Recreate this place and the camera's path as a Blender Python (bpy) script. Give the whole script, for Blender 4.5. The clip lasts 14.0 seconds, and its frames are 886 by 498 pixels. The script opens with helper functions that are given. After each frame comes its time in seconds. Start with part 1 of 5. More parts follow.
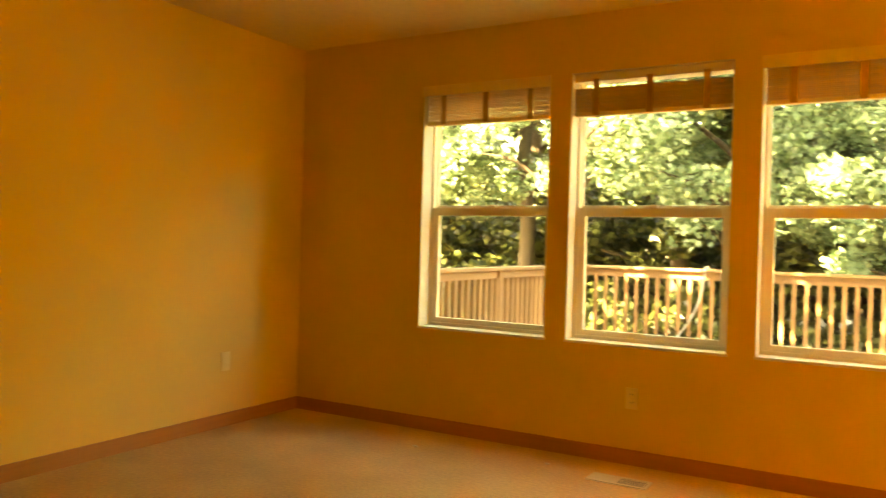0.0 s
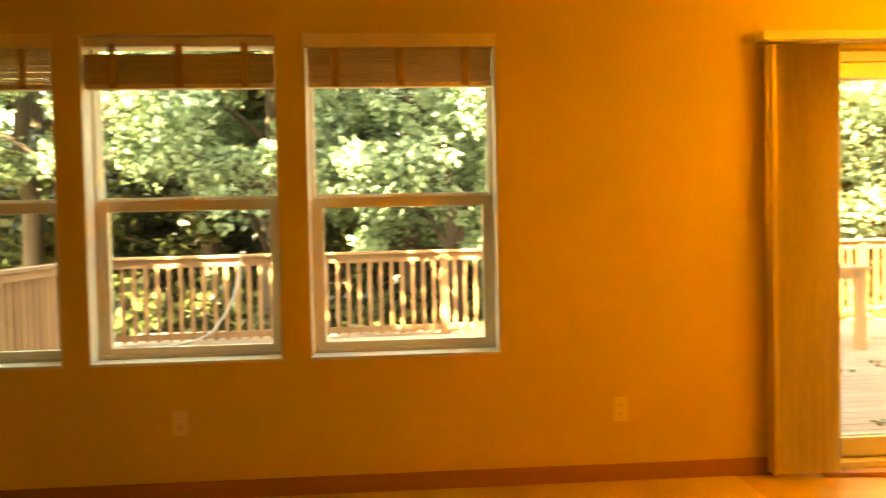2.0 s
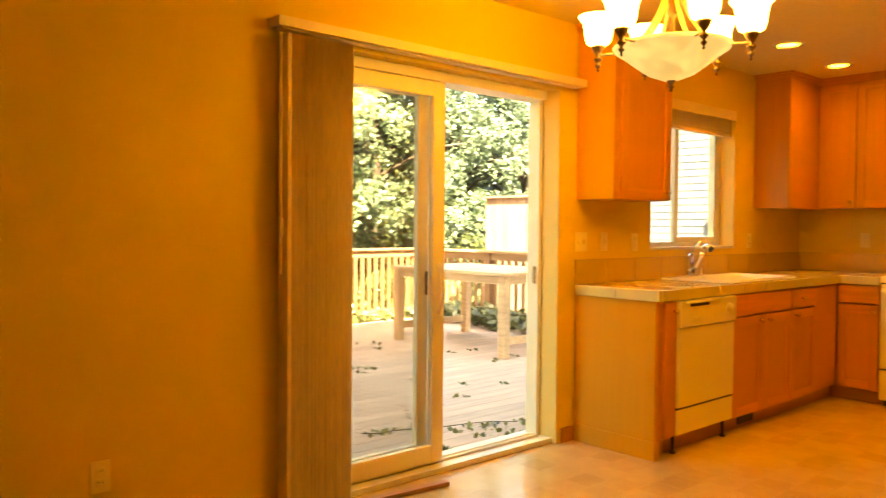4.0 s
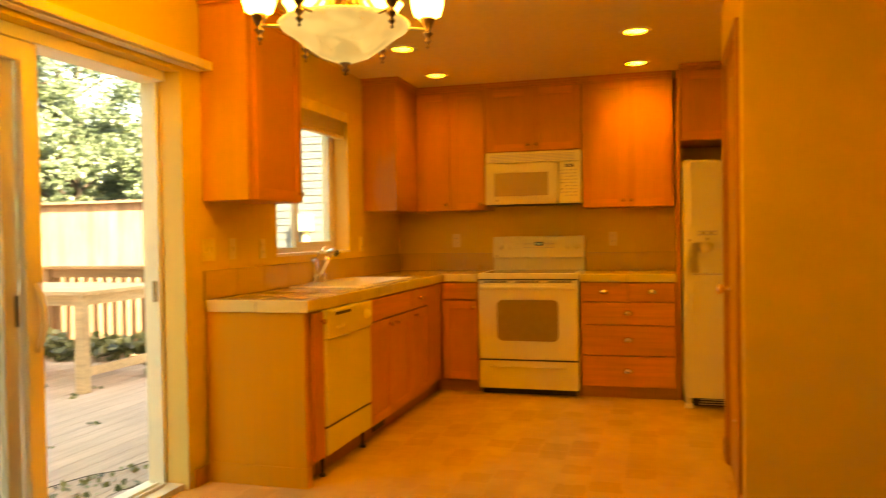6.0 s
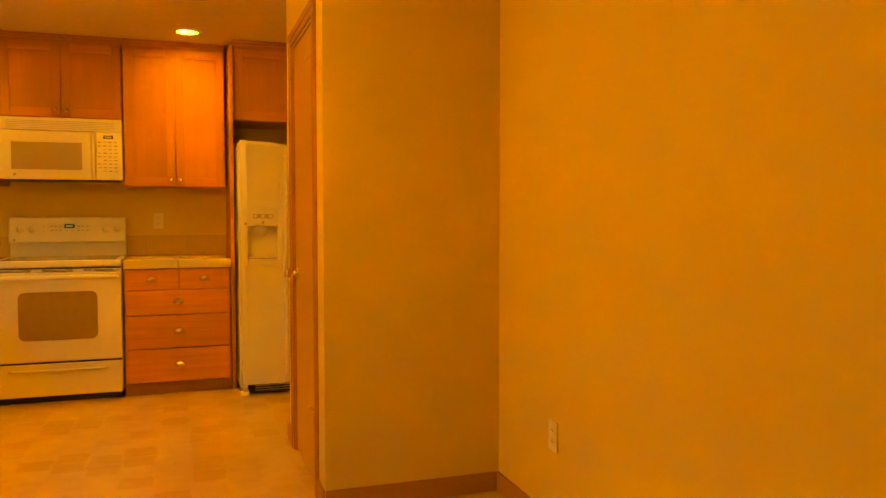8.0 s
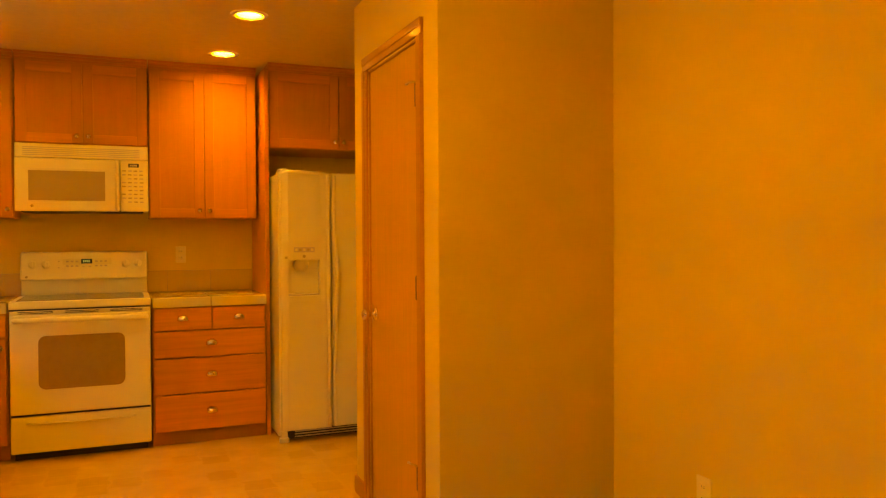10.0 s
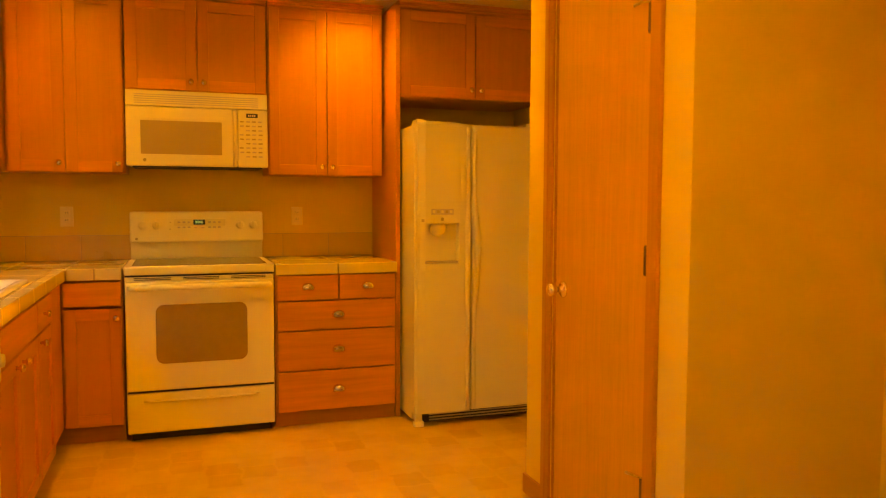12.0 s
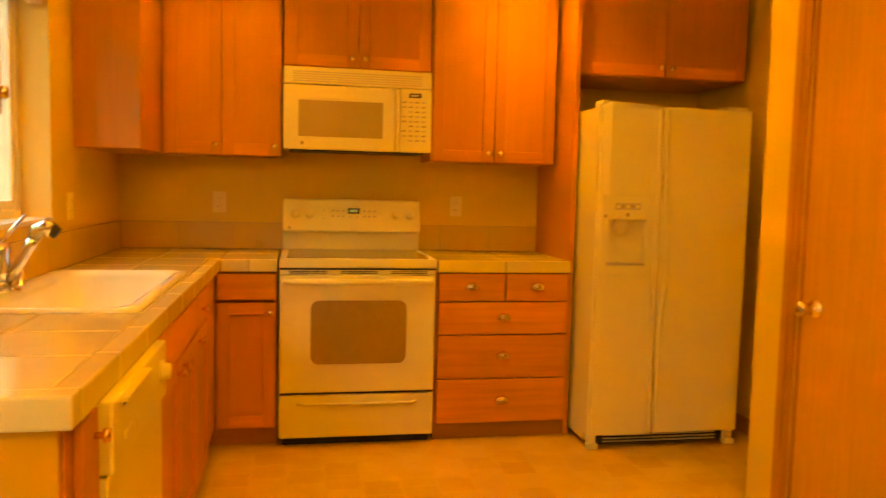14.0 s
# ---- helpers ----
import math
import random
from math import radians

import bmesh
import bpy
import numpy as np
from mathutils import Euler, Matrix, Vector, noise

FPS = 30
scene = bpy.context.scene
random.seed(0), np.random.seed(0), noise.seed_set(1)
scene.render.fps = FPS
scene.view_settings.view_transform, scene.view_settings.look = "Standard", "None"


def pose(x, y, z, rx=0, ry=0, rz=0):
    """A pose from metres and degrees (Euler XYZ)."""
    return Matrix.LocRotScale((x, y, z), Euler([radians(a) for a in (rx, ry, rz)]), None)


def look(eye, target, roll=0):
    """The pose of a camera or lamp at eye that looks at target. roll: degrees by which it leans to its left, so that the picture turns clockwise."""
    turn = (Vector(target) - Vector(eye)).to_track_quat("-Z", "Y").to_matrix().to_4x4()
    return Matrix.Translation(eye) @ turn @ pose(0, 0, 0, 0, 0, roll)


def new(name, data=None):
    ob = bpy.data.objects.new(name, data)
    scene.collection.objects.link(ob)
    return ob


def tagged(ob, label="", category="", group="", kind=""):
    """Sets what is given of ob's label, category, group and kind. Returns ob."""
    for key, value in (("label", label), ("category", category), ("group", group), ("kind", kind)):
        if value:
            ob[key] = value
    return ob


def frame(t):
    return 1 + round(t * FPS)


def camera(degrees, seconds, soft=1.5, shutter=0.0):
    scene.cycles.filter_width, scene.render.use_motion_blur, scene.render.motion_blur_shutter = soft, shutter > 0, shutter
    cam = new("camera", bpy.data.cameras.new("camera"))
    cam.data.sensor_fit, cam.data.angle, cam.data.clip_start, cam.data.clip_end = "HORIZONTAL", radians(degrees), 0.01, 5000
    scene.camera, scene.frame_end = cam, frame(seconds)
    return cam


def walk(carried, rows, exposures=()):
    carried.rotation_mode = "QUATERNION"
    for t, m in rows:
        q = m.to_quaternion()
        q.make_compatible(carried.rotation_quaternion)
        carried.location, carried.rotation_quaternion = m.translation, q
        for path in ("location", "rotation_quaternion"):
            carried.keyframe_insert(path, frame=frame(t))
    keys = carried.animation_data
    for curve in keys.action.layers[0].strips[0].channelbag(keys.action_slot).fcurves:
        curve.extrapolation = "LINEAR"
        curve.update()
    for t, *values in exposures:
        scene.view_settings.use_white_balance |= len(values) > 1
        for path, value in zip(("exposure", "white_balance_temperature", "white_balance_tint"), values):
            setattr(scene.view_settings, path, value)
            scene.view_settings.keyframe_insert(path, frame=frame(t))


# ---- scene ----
cam = camera(59.9, 14.0, soft=1.2, shutter=0.4)
PATH = [
    (0, (0.07, -0.103, 1.148), (-0.936, 1.626, 1.133), 1.6),
    (0.5, (0.049, -0.021, 1.199), (-0.712, 1.827, 1.134), -0.1),
    (1, (-0.031, 0.118, 1.229), (-0.549, 2.05, 1.187), -0.1),
    (1.5, (-0.123, 0.25, 1.254), (-0.297, 2.242, 1.237), -0.4),
    (2, (-0.126, 0.382, 1.235), (0.014, 2.376, 1.169), -1.2),
    (2.5, (-0.072, 0.587, 1.226), (0.489, 2.507, 1.245), -0.6),
    (3, (0.01, 0.717, 1.238), (0.837, 2.538, 1.207), -0.5),
    (3.5, (0.02, 0.889, 1.249), (1.122, 2.557, 1.194), 0.2),
    (6, (0.239, 1.692, 1.227), (2.161, 2.245, 1.188), -0.9),
    (6.5, (0.251, 1.796, 1.227), (2.243, 1.969, 1.192), -0.7),
    (7, (0.3, 1.805, 1.232), (2.293, 1.68, 1.109), 0.2),
    (7.5, (0.398, 1.83, 1.222), (2.323, 1.31, 1.064), 0.3),
    (10, (0.977, 2.454, 1.283), (2.823, 1.687, 1.251), -0.3),
    (10.5, (1.155, 2.54, 1.276), (3.003, 1.779, 1.215), 0.4),
    (11, (1.386, 2.691, 1.294), (3.237, 1.933, 1.257), -0.7),
    (11.5, (1.51, 2.793, 1.298), (3.396, 2.14, 1.176), 0.2),
    (12, (1.72, 2.791, 1.273), (3.607, 2.143, 1.145), 0.2),
    (12.5, (1.862, 2.77, 1.276), (3.745, 2.105, 1.158), 0.4),
    (13, (1.999, 2.792, 1.294), (3.886, 2.136, 1.197), 0.6),
    (13.5, (2.134, 2.877, 1.3), (4.057, 2.337, 1.195), 0.9),
    (14, (2.257, 2.972, 1.277), (4.216, 2.604, 1.117), 1.4),
]
EXPOSURES = [
    (0, 5.45, 23000, 4),
    (1, 5.3, 20000, 4),
    (1.5, 5.1, 15500, 4),
    (2, 4.9, 12500, 4),
    (2.5, 4.78, 11200, 4),
    (3, 4.62, 9900, 4),
    (3.5, 4.45, 9700, 4),
    (6, 4.03, 11400, 4),
    (7.5, 4.18, 11300, 4),
    (10, 4.16, 11200, 4),
    (14, 4.35, 11400, 4),
]
walk(cam, [(t, look(eye, target, roll)) for t, eye, target, roll in PATH], EXPOSURES)

# ---- world, sun ----
world = bpy.data.worlds.new("world")
scene.world = world
world.use_nodes = True
wn = world.node_tree
sky = wn.nodes.new("ShaderNodeTexSky")
sky.sky_type = "NISHITA"
sky.sun_disc = False
SUN_ELEV, SUN_AZ = 44.0, 205.0      # compass degrees, clockwise from +y
sky.sun_elevation = radians(SUN_ELEV)
sky.sun_rotation = radians(SUN_AZ)
sky.dust_density, sky.ozone_density = 2.0, 0.8
wn.links.new(sky.outputs[0], wn.nodes["Background"].inputs[0])
wn.nodes["Background"].inputs[1].default_value = 0.118
sun = new("sun", bpy.data.lights.new("sun", "SUN"))
sun.data.energy, sun.data.angle, sun.data.color = 4.0, radians(0.5), (1, 0.93, 0.8)
sdir = Vector((math.sin(radians(SUN_AZ)) * math.cos(radians(SUN_ELEV)), math.cos(radians(SUN_AZ)) * math.cos(radians(SUN_ELEV)), math.sin(radians(SUN_ELEV))))
sun.matrix_world = look(sdir * 30, (0, 0, 0))

LAMP = (1.0, 0.487, 0.083)
CAN_POWER, SHADE_GLOW, BOWL_GLOW = 16.0, 1.9, 0.044


# ---- materials ----
def mat(name, base, rough=0.6, metal=0.0, var=0.12, scale=6.0, coarse=0.9, cvar=0.12, stretch=(1, 1, 1), bump=0.0, bscale=250.0, coat=0.0, piece=0.0, rvar=0.08, spec=0.5):
    """A surface with variation at two scales, fine relief and, for pieces, a shade of its own for each."""
    m = bpy.data.materials.new(name)
    m.use_nodes = True
    t = m.node_tree
    bs = t.nodes["Principled BSDF"]
    tc = t.nodes.new("ShaderNodeTexCoord")
    oi = t.nodes.new("ShaderNodeObjectInfo")
    off = t.nodes.new("ShaderNodeVectorMath")
    off.operation = "MULTIPLY_ADD"
    comb = t.nodes.new("ShaderNodeCombineXYZ")
    for i in range(3):
        t.links.new(oi.outputs["Random"], comb.inputs[i])
    t.links.new(comb.outputs[0], off.inputs[0])
    off.inputs[1].default_value = (7, 11, 5)
    t.links.new(tc.outputs["Object"], off.inputs[2])
    mp = t.nodes.new("ShaderNodeMapping")
    mp.inputs["Scale"].default_value = stretch
    t.links.new(off.outputs[0], mp.inputs[0])
    n1 = t.nodes.new("ShaderNodeTexNoise")
    n1.inputs["Scale"].default_value, n1.inputs["Detail"].default_value, n1.inputs["Roughness"].default_value = scale, 6, 0.6
    t.links.new(mp.outputs[0], n1.inputs["Vector"])
    n2 = t.nodes.new("ShaderNodeTexNoise")
    n2.inputs["Scale"].default_value, n2.inputs["Detail"].default_value = coarse, 3
    t.links.new(off.outputs[0], n2.inputs["Vector"])

    def remap(sock, lo, hi):
        r = t.nodes.new("ShaderNodeMapRange")
        r.inputs["From Min"].default_value, r.inputs["From Max"].default_value = 0.3, 0.7
        r.inputs["To Min"].default_value, r.inputs["To Max"].default_value = lo, hi
        t.links.new(sock, r.inputs["Value"])
        return r.outputs[0]

    def mul(a, b):
        k = t.nodes.new("ShaderNodeMath")
        k.operation = "MULTIPLY"
        t.links.new(a, k.inputs[0])
        t.links.new(b, k.inputs[1])
        return k.outputs[0]
    v = mul(remap(n1.outputs[0], 1 - var, 1 + var), remap(n2.outputs[0], 1 - cvar, 1 + cvar))
    if piece:
        r = t.nodes.new("ShaderNodeMapRange")
        r.inputs["To Min"].default_value, r.inputs["To Max"].default_value = 1 - piece, 1 + piece
        t.links.new(oi.outputs["Random"], r.inputs["Value"])
        v = mul(v, r.outputs[0])
    vm = t.nodes.new("ShaderNodeVectorMath")
    vm.operation = "SCALE"
    vm.inputs[0].default_value = base
    t.links.new(v, vm.inputs["Scale"])
    t.links.new(vm.outputs[0], bs.inputs["Base Color"])
    t.links.new(remap(n1.outputs[0], max(rough - rvar, 0.02), rough + rvar), bs.inputs["Roughness"])
    bs.inputs["Metallic"].default_value = metal
    bs.inputs["Coat Weight"].default_value = coat
    bs.inputs["Specular IOR Level"].default_value = spec
    if bump:
        n3 = t.nodes.new("ShaderNodeTexNoise")
        n3.inputs["Scale"].default_value, n3.inputs["Detail"].default_value = bscale, 3
        t.links.new(mp.outputs[0] if stretch != (1, 1, 1) else off.outputs[0], n3.inputs["Vector"])
        b = t.nodes.new("ShaderNodeBump")
        b.inputs["Strength"].default_value, b.inputs["Distance"].default_value = bump, 0.002
        t.links.new(n3.outputs[0], b.inputs["Height"])
        t.links.new(b.outputs[0], bs.inputs["Normal"])
    return m


def wood(name, base, axis, rough=0.45, coat=0.04, piece=0.0, var=0.09, cvar=0.05, scale=16.0, spec=0.5):
    s = [7.0, 7.0, 7.0]
    s["xyz".index(axis)] = 0.35
    return mat(name, base, rough, 0, var, scale / 7 * 2.2, 1.6, cvar, tuple(s), 0.06, 30, coat, piece, 0.08, spec)


def glow(name, color, strength):
    m = bpy.data.materials.new(name)
    m.use_nodes = True
    bs = m.node_tree.nodes["Principled BSDF"]
    bs.inputs["Base Color"].default_value = (0.8, 0.75, 0.6, 1)
    bs.inputs["Emission Color"].default_value = (*color, 1)
    bs.inputs["Emission Strength"].default_value = strength
    return m


def pane_glass(name, tint, gloss=0.02):
    """Thin glass: clear straight through, with gloss at low angles."""
    m = bpy.data.materials.new(name)
    m.use_nodes = True
    t = m.node_tree
    t.nodes.remove(t.nodes["Principled BSDF"])
    tr, gl, lw, mx = (t.nodes.new("ShaderNodeBsdfTransparent"), t.nodes.new("ShaderNodeBsdfGlossy"), t.nodes.new("ShaderNodeLayerWeight"), t.nodes.new("ShaderNodeMixShader"))
    pw, sc = t.nodes.new("ShaderNodeMath"), t.nodes.new("ShaderNodeMath")
    pw.operation, sc.operation = "POWER", "MULTIPLY_ADD"
    pw.inputs[1].default_value, sc.inputs[1].default_value, sc.inputs[2].default_value = 5.0, 0.5, gloss
    tr.inputs[0].default_value = (*tint, 1)
    gl.inputs["Roughness"].default_value = 0.02
    t.links.new(lw.outputs["Facing"], pw.inputs[0])
    t.links.new(pw.outputs[0], sc.inputs[0])
    t.links.new(sc.outputs[0], mx.inputs[0])
    t.links.new(tr.outputs[0], mx.inputs[1])
    t.links.new(gl.outputs[0], mx.inputs[2])
    t.links.new(mx.outputs[0], t.nodes["Material Output"].inputs[0])
    return m


def leaf_mat(name, base, trans):
    m = bpy.data.materials.new(name)
    m.use_nodes = True
    t = m.node_tree
    bs = t.nodes["Principled BSDF"]
    ge = t.nodes.new("ShaderNodeNewGeometry")
    ramp = t.nodes.new("ShaderNodeValToRGB")
    a, b = ramp.color_ramp.elements
    a.color, b.color = (base[0] * 0.22, base[1] * 0.28, base[2] * 0.2, 1), (base[0] * 1.5, base[1] * 1.4, base[2] * 1.4, 1)
    t.links.new(ge.outputs["Random Per Island"], ramp.inputs[0])
    t.links.new(ramp.outputs[0], bs.inputs["Base Color"])
    bs.inputs["Roughness"].default_value = 0.3
    tl = t.nodes.new("ShaderNodeBsdfTranslucent")
    t.links.new(ramp.outputs[0], tl.inputs[0])
    mx = t.nodes.new("ShaderNodeMixShader")
    mx.inputs[0].default_value = trans
    t.links.new(bs.outputs[0], mx.inputs[1])
    t.links.new(tl.outputs[0], mx.inputs[2])
    t.links.new(mx.outputs[0], t.nodes["Material Output"].inputs[0])
    return m


def vinyl_floor(name):
    """Sheet vinyl printed as small mottled slates of uneven shade."""
    m = mat(name, (0.61, 0.4, 0.155), 0.15, 0, 0.06, 7, 1.3, 0.06, (1, 1, 1), 0.02, 40, 0.05)
    t = m.node_tree
    bs = t.nodes["Principled BSDF"]
    old = bs.inputs["Base Color"].links[0].from_socket
    tc = t.nodes.new("ShaderNodeTexCoord")
    br = t.nodes.new("ShaderNodeTexBrick")
    br.offset = 0.5
    br.inputs["Color1"].default_value, br.inputs["Color2"].default_value, br.inputs["Mortar"].default_value = (1.06, 1.06, 1.06, 1), (0.66, 0.56, 0.42, 1), (1.05, 1.03, 1.0, 1)
    br.inputs["Scale"].default_value, br.inputs["Mortar Size"].default_value, br.inputs["Mortar Smooth"].default_value = 1.0, 0.012, 1.0
    br.inputs["Bias"].default_value = -0.35
    br.inputs["Brick Width"].default_value, br.inputs["Row Height"].default_value = 0.16, 0.16
    ns = t.nodes.new("ShaderNodeTexNoise")
    ns.inputs["Scale"].default_value = 14
    ad = t.nodes.new("ShaderNodeVectorMath")
    ad.operation = "MULTIPLY_ADD"
    ad.inputs[1].default_value = (0.05, 0.05, 0)
    t.links.new(tc.outputs["Object"], ns.inputs["Vector"])
    t.links.new(ns.outputs["Color"], ad.inputs[0])
    t.links.new(tc.outputs["Object"], ad.inputs[2])
    t.links.new(ad.outputs[0], br.inputs["Vector"])
    mx = t.nodes.new("ShaderNodeMix")
    mx.data_type, mx.blend_type = "RGBA", "MULTIPLY"
    mx.inputs["Factor"].default_value = 0.5
    t.links.new(old, mx.inputs["A"])
    t.links.new(br.outputs["Color"], mx.inputs["B"])
    t.links.new(mx.outputs["Result"], bs.inputs["Base Color"])
    return m


WALL = mat("wall_paint", (0.73, 0.512, 0.155), 0.75, 0, 0.025, 3, 0.5, 0.03, bump=0.25, bscale=160, spec=0.3)
CEIL = mat("ceiling_paint", (0.76, 0.58, 0.28), 0.9, 0, 0.04, 20, 0.6, 0.04, bump=0.5, bscale=90, spec=0.2)
CARPET = mat("carpet", (0.58, 0.38, 0.18), 0.95, 0, 0.14, 60, 1.7, 0.14, bump=0.9, bscale=420, spec=0.1)
VINYL = vinyl_floor("vinyl_sheet")
MAPLE_V = wood("maple_upright", (0.56, 0.228, 0.045), "z", 0.45, 0.03, 0.04, 0.05, 0.06, 16, 0.35)
MAPLE_X = wood("maple_along_x", (0.61, 0.235, 0.045), "x", 0.45, 0.04, 0.05, 0.13, 0.07)
MAPLE_Y = wood("maple_along_y", (0.61, 0.235, 0.045), "y", 0.45, 0.04, 0.05, 0.13, 0.07)
PALE_V = wood("maple_veneer_pale", (0.7, 0.325, 0.036), "z", 0.7, 0.0, 0, 0.03, 0.03, 16, 0.15)
OAK_V = wood("oak_door_veneer", (0.6, 0.295, 0.065), "z", 0.5, 0.04, 0, 0.085, 0.03, 30)
OAK_X = wood("oak_trim_x", (0.42, 0.18, 0.05), "x", 0.5, 0.08)
OAK_Y = wood("oak_trim_y", (0.42, 0.18, 0.05), "y", 0.5, 0.08)
OAK_Z = wood("oak_trim_z", (0.48, 0.21, 0.05), "z", 0.5, 0.08)
ENAMEL = mat("white_enamel", (0.78, 0.705, 0.38), 0.3, 0, 0.01, 5, 0.8, 0.02, rvar=0.02)
PORCELAIN = mat("white_porcelain", (0.81, 0.74, 0.52), 0.16, 0, 0.02, 10, 1.3, 0.03)
ALMOND = mat("almond_plastic", (0.8, 0.65, 0.27), 0.4, 0, 0.02, 10, 1.3, 0.03)
VINYL_WHITE = mat("white_vinyl_frame", (0.8, 0.71, 0.5), 0.4, 0, 0.03, 10, 1.5, 0.05)
RETURN = mat("window_return_paint", (0.74, 0.66, 0.48), 0.7, 0, 0.03, 6, 1.0, 0.05, bump=0.1, bscale=160)
BLIND = mat("blind_slat_faux_wood", (0.78, 0.5, 0.19), 0.55, 0, 0.1, 20, 2, 0.08)
TAPE = mat("blind_ladder_tape", (0.5, 0.28, 0.09), 0.9, 0, 0.1, 60, 2, 0.08)
VALANCE = mat("blind_valance_wood", (0.8, 0.62, 0.32), 0.5, 0, 0.08, 12, 2, 0.08)
HEADRAIL = mat("cream_headrail", (0.74, 0.6, 0.36), 0.45, 0, 0.03, 10, 1.5, 0.04)
GILT = mat("pale_gilt_metal", (0.5, 0.42, 0.3), 0.5, 0.4, 0.08, 30, 4, 0.08)
FABRIC = mat("vertical_vane_fabric", (0.8, 0.6, 0.34), 0.85, 0, 0.12, 30, 2, 0.06, (6, 6, 0.5), 0.2, 60)
TILE = mat("glazed_counter_tile", (0.7, 0.57, 0.24), 0.13, 0, 0.03, 6, 2, 0.04, bump=0.015, bscale=25, piece=0.04, rvar=0.02)
SPLASH = mat("backsplash_tile", (0.6, 0.385, 0.13), 0.35, 0, 0.03, 5, 1.5, 0.03, bump=0.02, bscale=30, piece=0.02)
GROUT = mat("tile_grout", (0.44, 0.31, 0.15), 0.9, 0, 0.1, 50, 3, 0.1)
CHROME = mat("chrome", (0.8, 0.8, 0.8), 0.1, 1, 0.02, 10, 2, 0.03, rvar=0.03)
NICKEL = mat("satin_nickel", (0.78, 0.68, 0.54), 0.15, 1, 0.05, 30, 2, 0.05)
BRONZE = mat("antique_brass", (0.2, 0.13, 0.09), 0.35, 1, 0.15, 30, 4, 0.15)
BRASS = mat("dull_brass", (0.6, 0.42, 0.18), 0.3, 1, 0.1, 30, 4, 0.1)
BLACK = mat("black_plastic", (0.025, 0.022, 0.02), 0.45, 0, 0.1, 20, 2, 0.1)
DARKBAR = mat("printed_marking", (0.46, 0.37, 0.18), 0.5, 0, 0.05, 20, 2, 0.05)
GREYBAR = mat("grey_button", (0.55, 0.48, 0.34), 0.5, 0, 0.05, 20, 2, 0.05)
OVEN_GLASS = mat("oven_window_glass", (0.34, 0.22, 0.07), 0.12, 0, 0.05, 20, 2, 0.05)
MW_GLASS = mat("microwave_window_screen", (0.42, 0.31, 0.14), 0.4, 0, 0.06, 400, 2, 0.04)
HOB_GLASS = mat("glass_ceramic_hob", (0.2, 0.15, 0.08), 0.1, 0, 0.1, 150, 3, 0.06)
LED_GREEN = glow("green_display_digits", (0.05, 0.8, 0.25), 0.03)
LED_RED = glow("red_display_digits", (0.8, 0.12, 0.04), 0.014)
SHADE = glow("lit_glass_shade", (1.0, 0.56, 0.11), SHADE_GLOW)
BULB = glow("lit_bulb", LAMP, SHADE_GLOW * 14)
BOWL = glow("lit_alabaster_bowl", (1.0, 0.74, 0.3), BOWL_GLOW)


def marble(m, lo, hi):
    """Cloudy veins in a lit glass."""
    t = m.node_tree
    bs = t.nodes["Principled BSDF"]
    bs.inputs["Base Color"].default_value = (0.5, 0.4, 0.24, 1)
    tc, n, r = t.nodes.new("ShaderNodeTexCoord"), t.nodes.new("ShaderNodeTexNoise"), t.nodes.new("ShaderNodeMapRange")
    n.inputs["Scale"].default_value, n.inputs["Detail"].default_value, n.inputs["Distortion"].default_value = 9, 4, 1.5
    r.inputs["From Min"].default_value, r.inputs["From Max"].default_value = 0.35, 0.65
    r.inputs["To Min"].default_value, r.inputs["To Max"].default_value = lo, hi
    t.links.new(tc.outputs["Object"], n.inputs["Vector"])
    t.links.new(n.outputs[0], r.inputs["Value"])
    t.links.new(r.outputs[0], bs.inputs["Emission Strength"])


marble(BOWL, BOWL_GLOW * 0.75, BOWL_GLOW * 1.2)
GLASS = pane_glass("clear_pane", (0.95, 0.96, 0.94))
SCREENED = pane_glass("tinted_pane", (0.915, 0.9, 0.87), 0.03)
DECK = wood("deck_board_weathered", (0.55, 0.39, 0.285), "x", 0.85, 0, 0.07, 0.14, 0.12)
RAIL = wood("railing_cedar", (0.31, 0.165, 0.078), "z", 0.8, 0, 0.12, 0.2, 0.14)
RAILX = wood("railing_cedar_cap", (0.36, 0.21, 0.11), "x", 0.8, 0, 0.1, 0.2, 0.14)
TABLEW = wood("patio_table_wood", (0.58, 0.39, 0.22), "y", 0.8, 0, 0.1, 0.2, 0.14)
FENCE = wood("fence_board", (0.36, 0.21, 0.14), "z", 0.85, 0, 0.2, 0.22, 0.16)
SIDING = mat("painted_lap_siding", (0.15, 0.162, 0.17), 0.6, 0, 0.04, 8, 0.8, 0.05, bump=0.1, bscale=60)
ROOFM = mat("roof_shingle", (0.12, 0.1, 0.09), 0.9, 0, 0.3, 30, 2, 0.2, bump=0.5, bscale=60)
SOIL = mat("forest_floor", (0.14, 0.105, 0.055), 0.95, 0, 0.4, 3, 0.3, 0.35, bump=0.8, bscale=20)
BARK = mat("tree_bark", (0.075, 0.055, 0.04), 0.95, 0, 0.35, 8, 1, 0.2, (3, 3, 0.6), 0.8, 12)
# leaf colours carry the light: bright for sun, dim for weak sun, dark for shade
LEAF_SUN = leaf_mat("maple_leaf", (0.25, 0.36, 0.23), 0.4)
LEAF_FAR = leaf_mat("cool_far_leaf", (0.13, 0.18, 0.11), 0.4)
LEAF_SHADE = leaf_mat("deep_wood_leaf", (0.1, 0.12, 0.045), 0.35)
LEAF_DRY = leaf_mat("ivy_leaf", (0.2, 0.21, 0.09), 0.25)
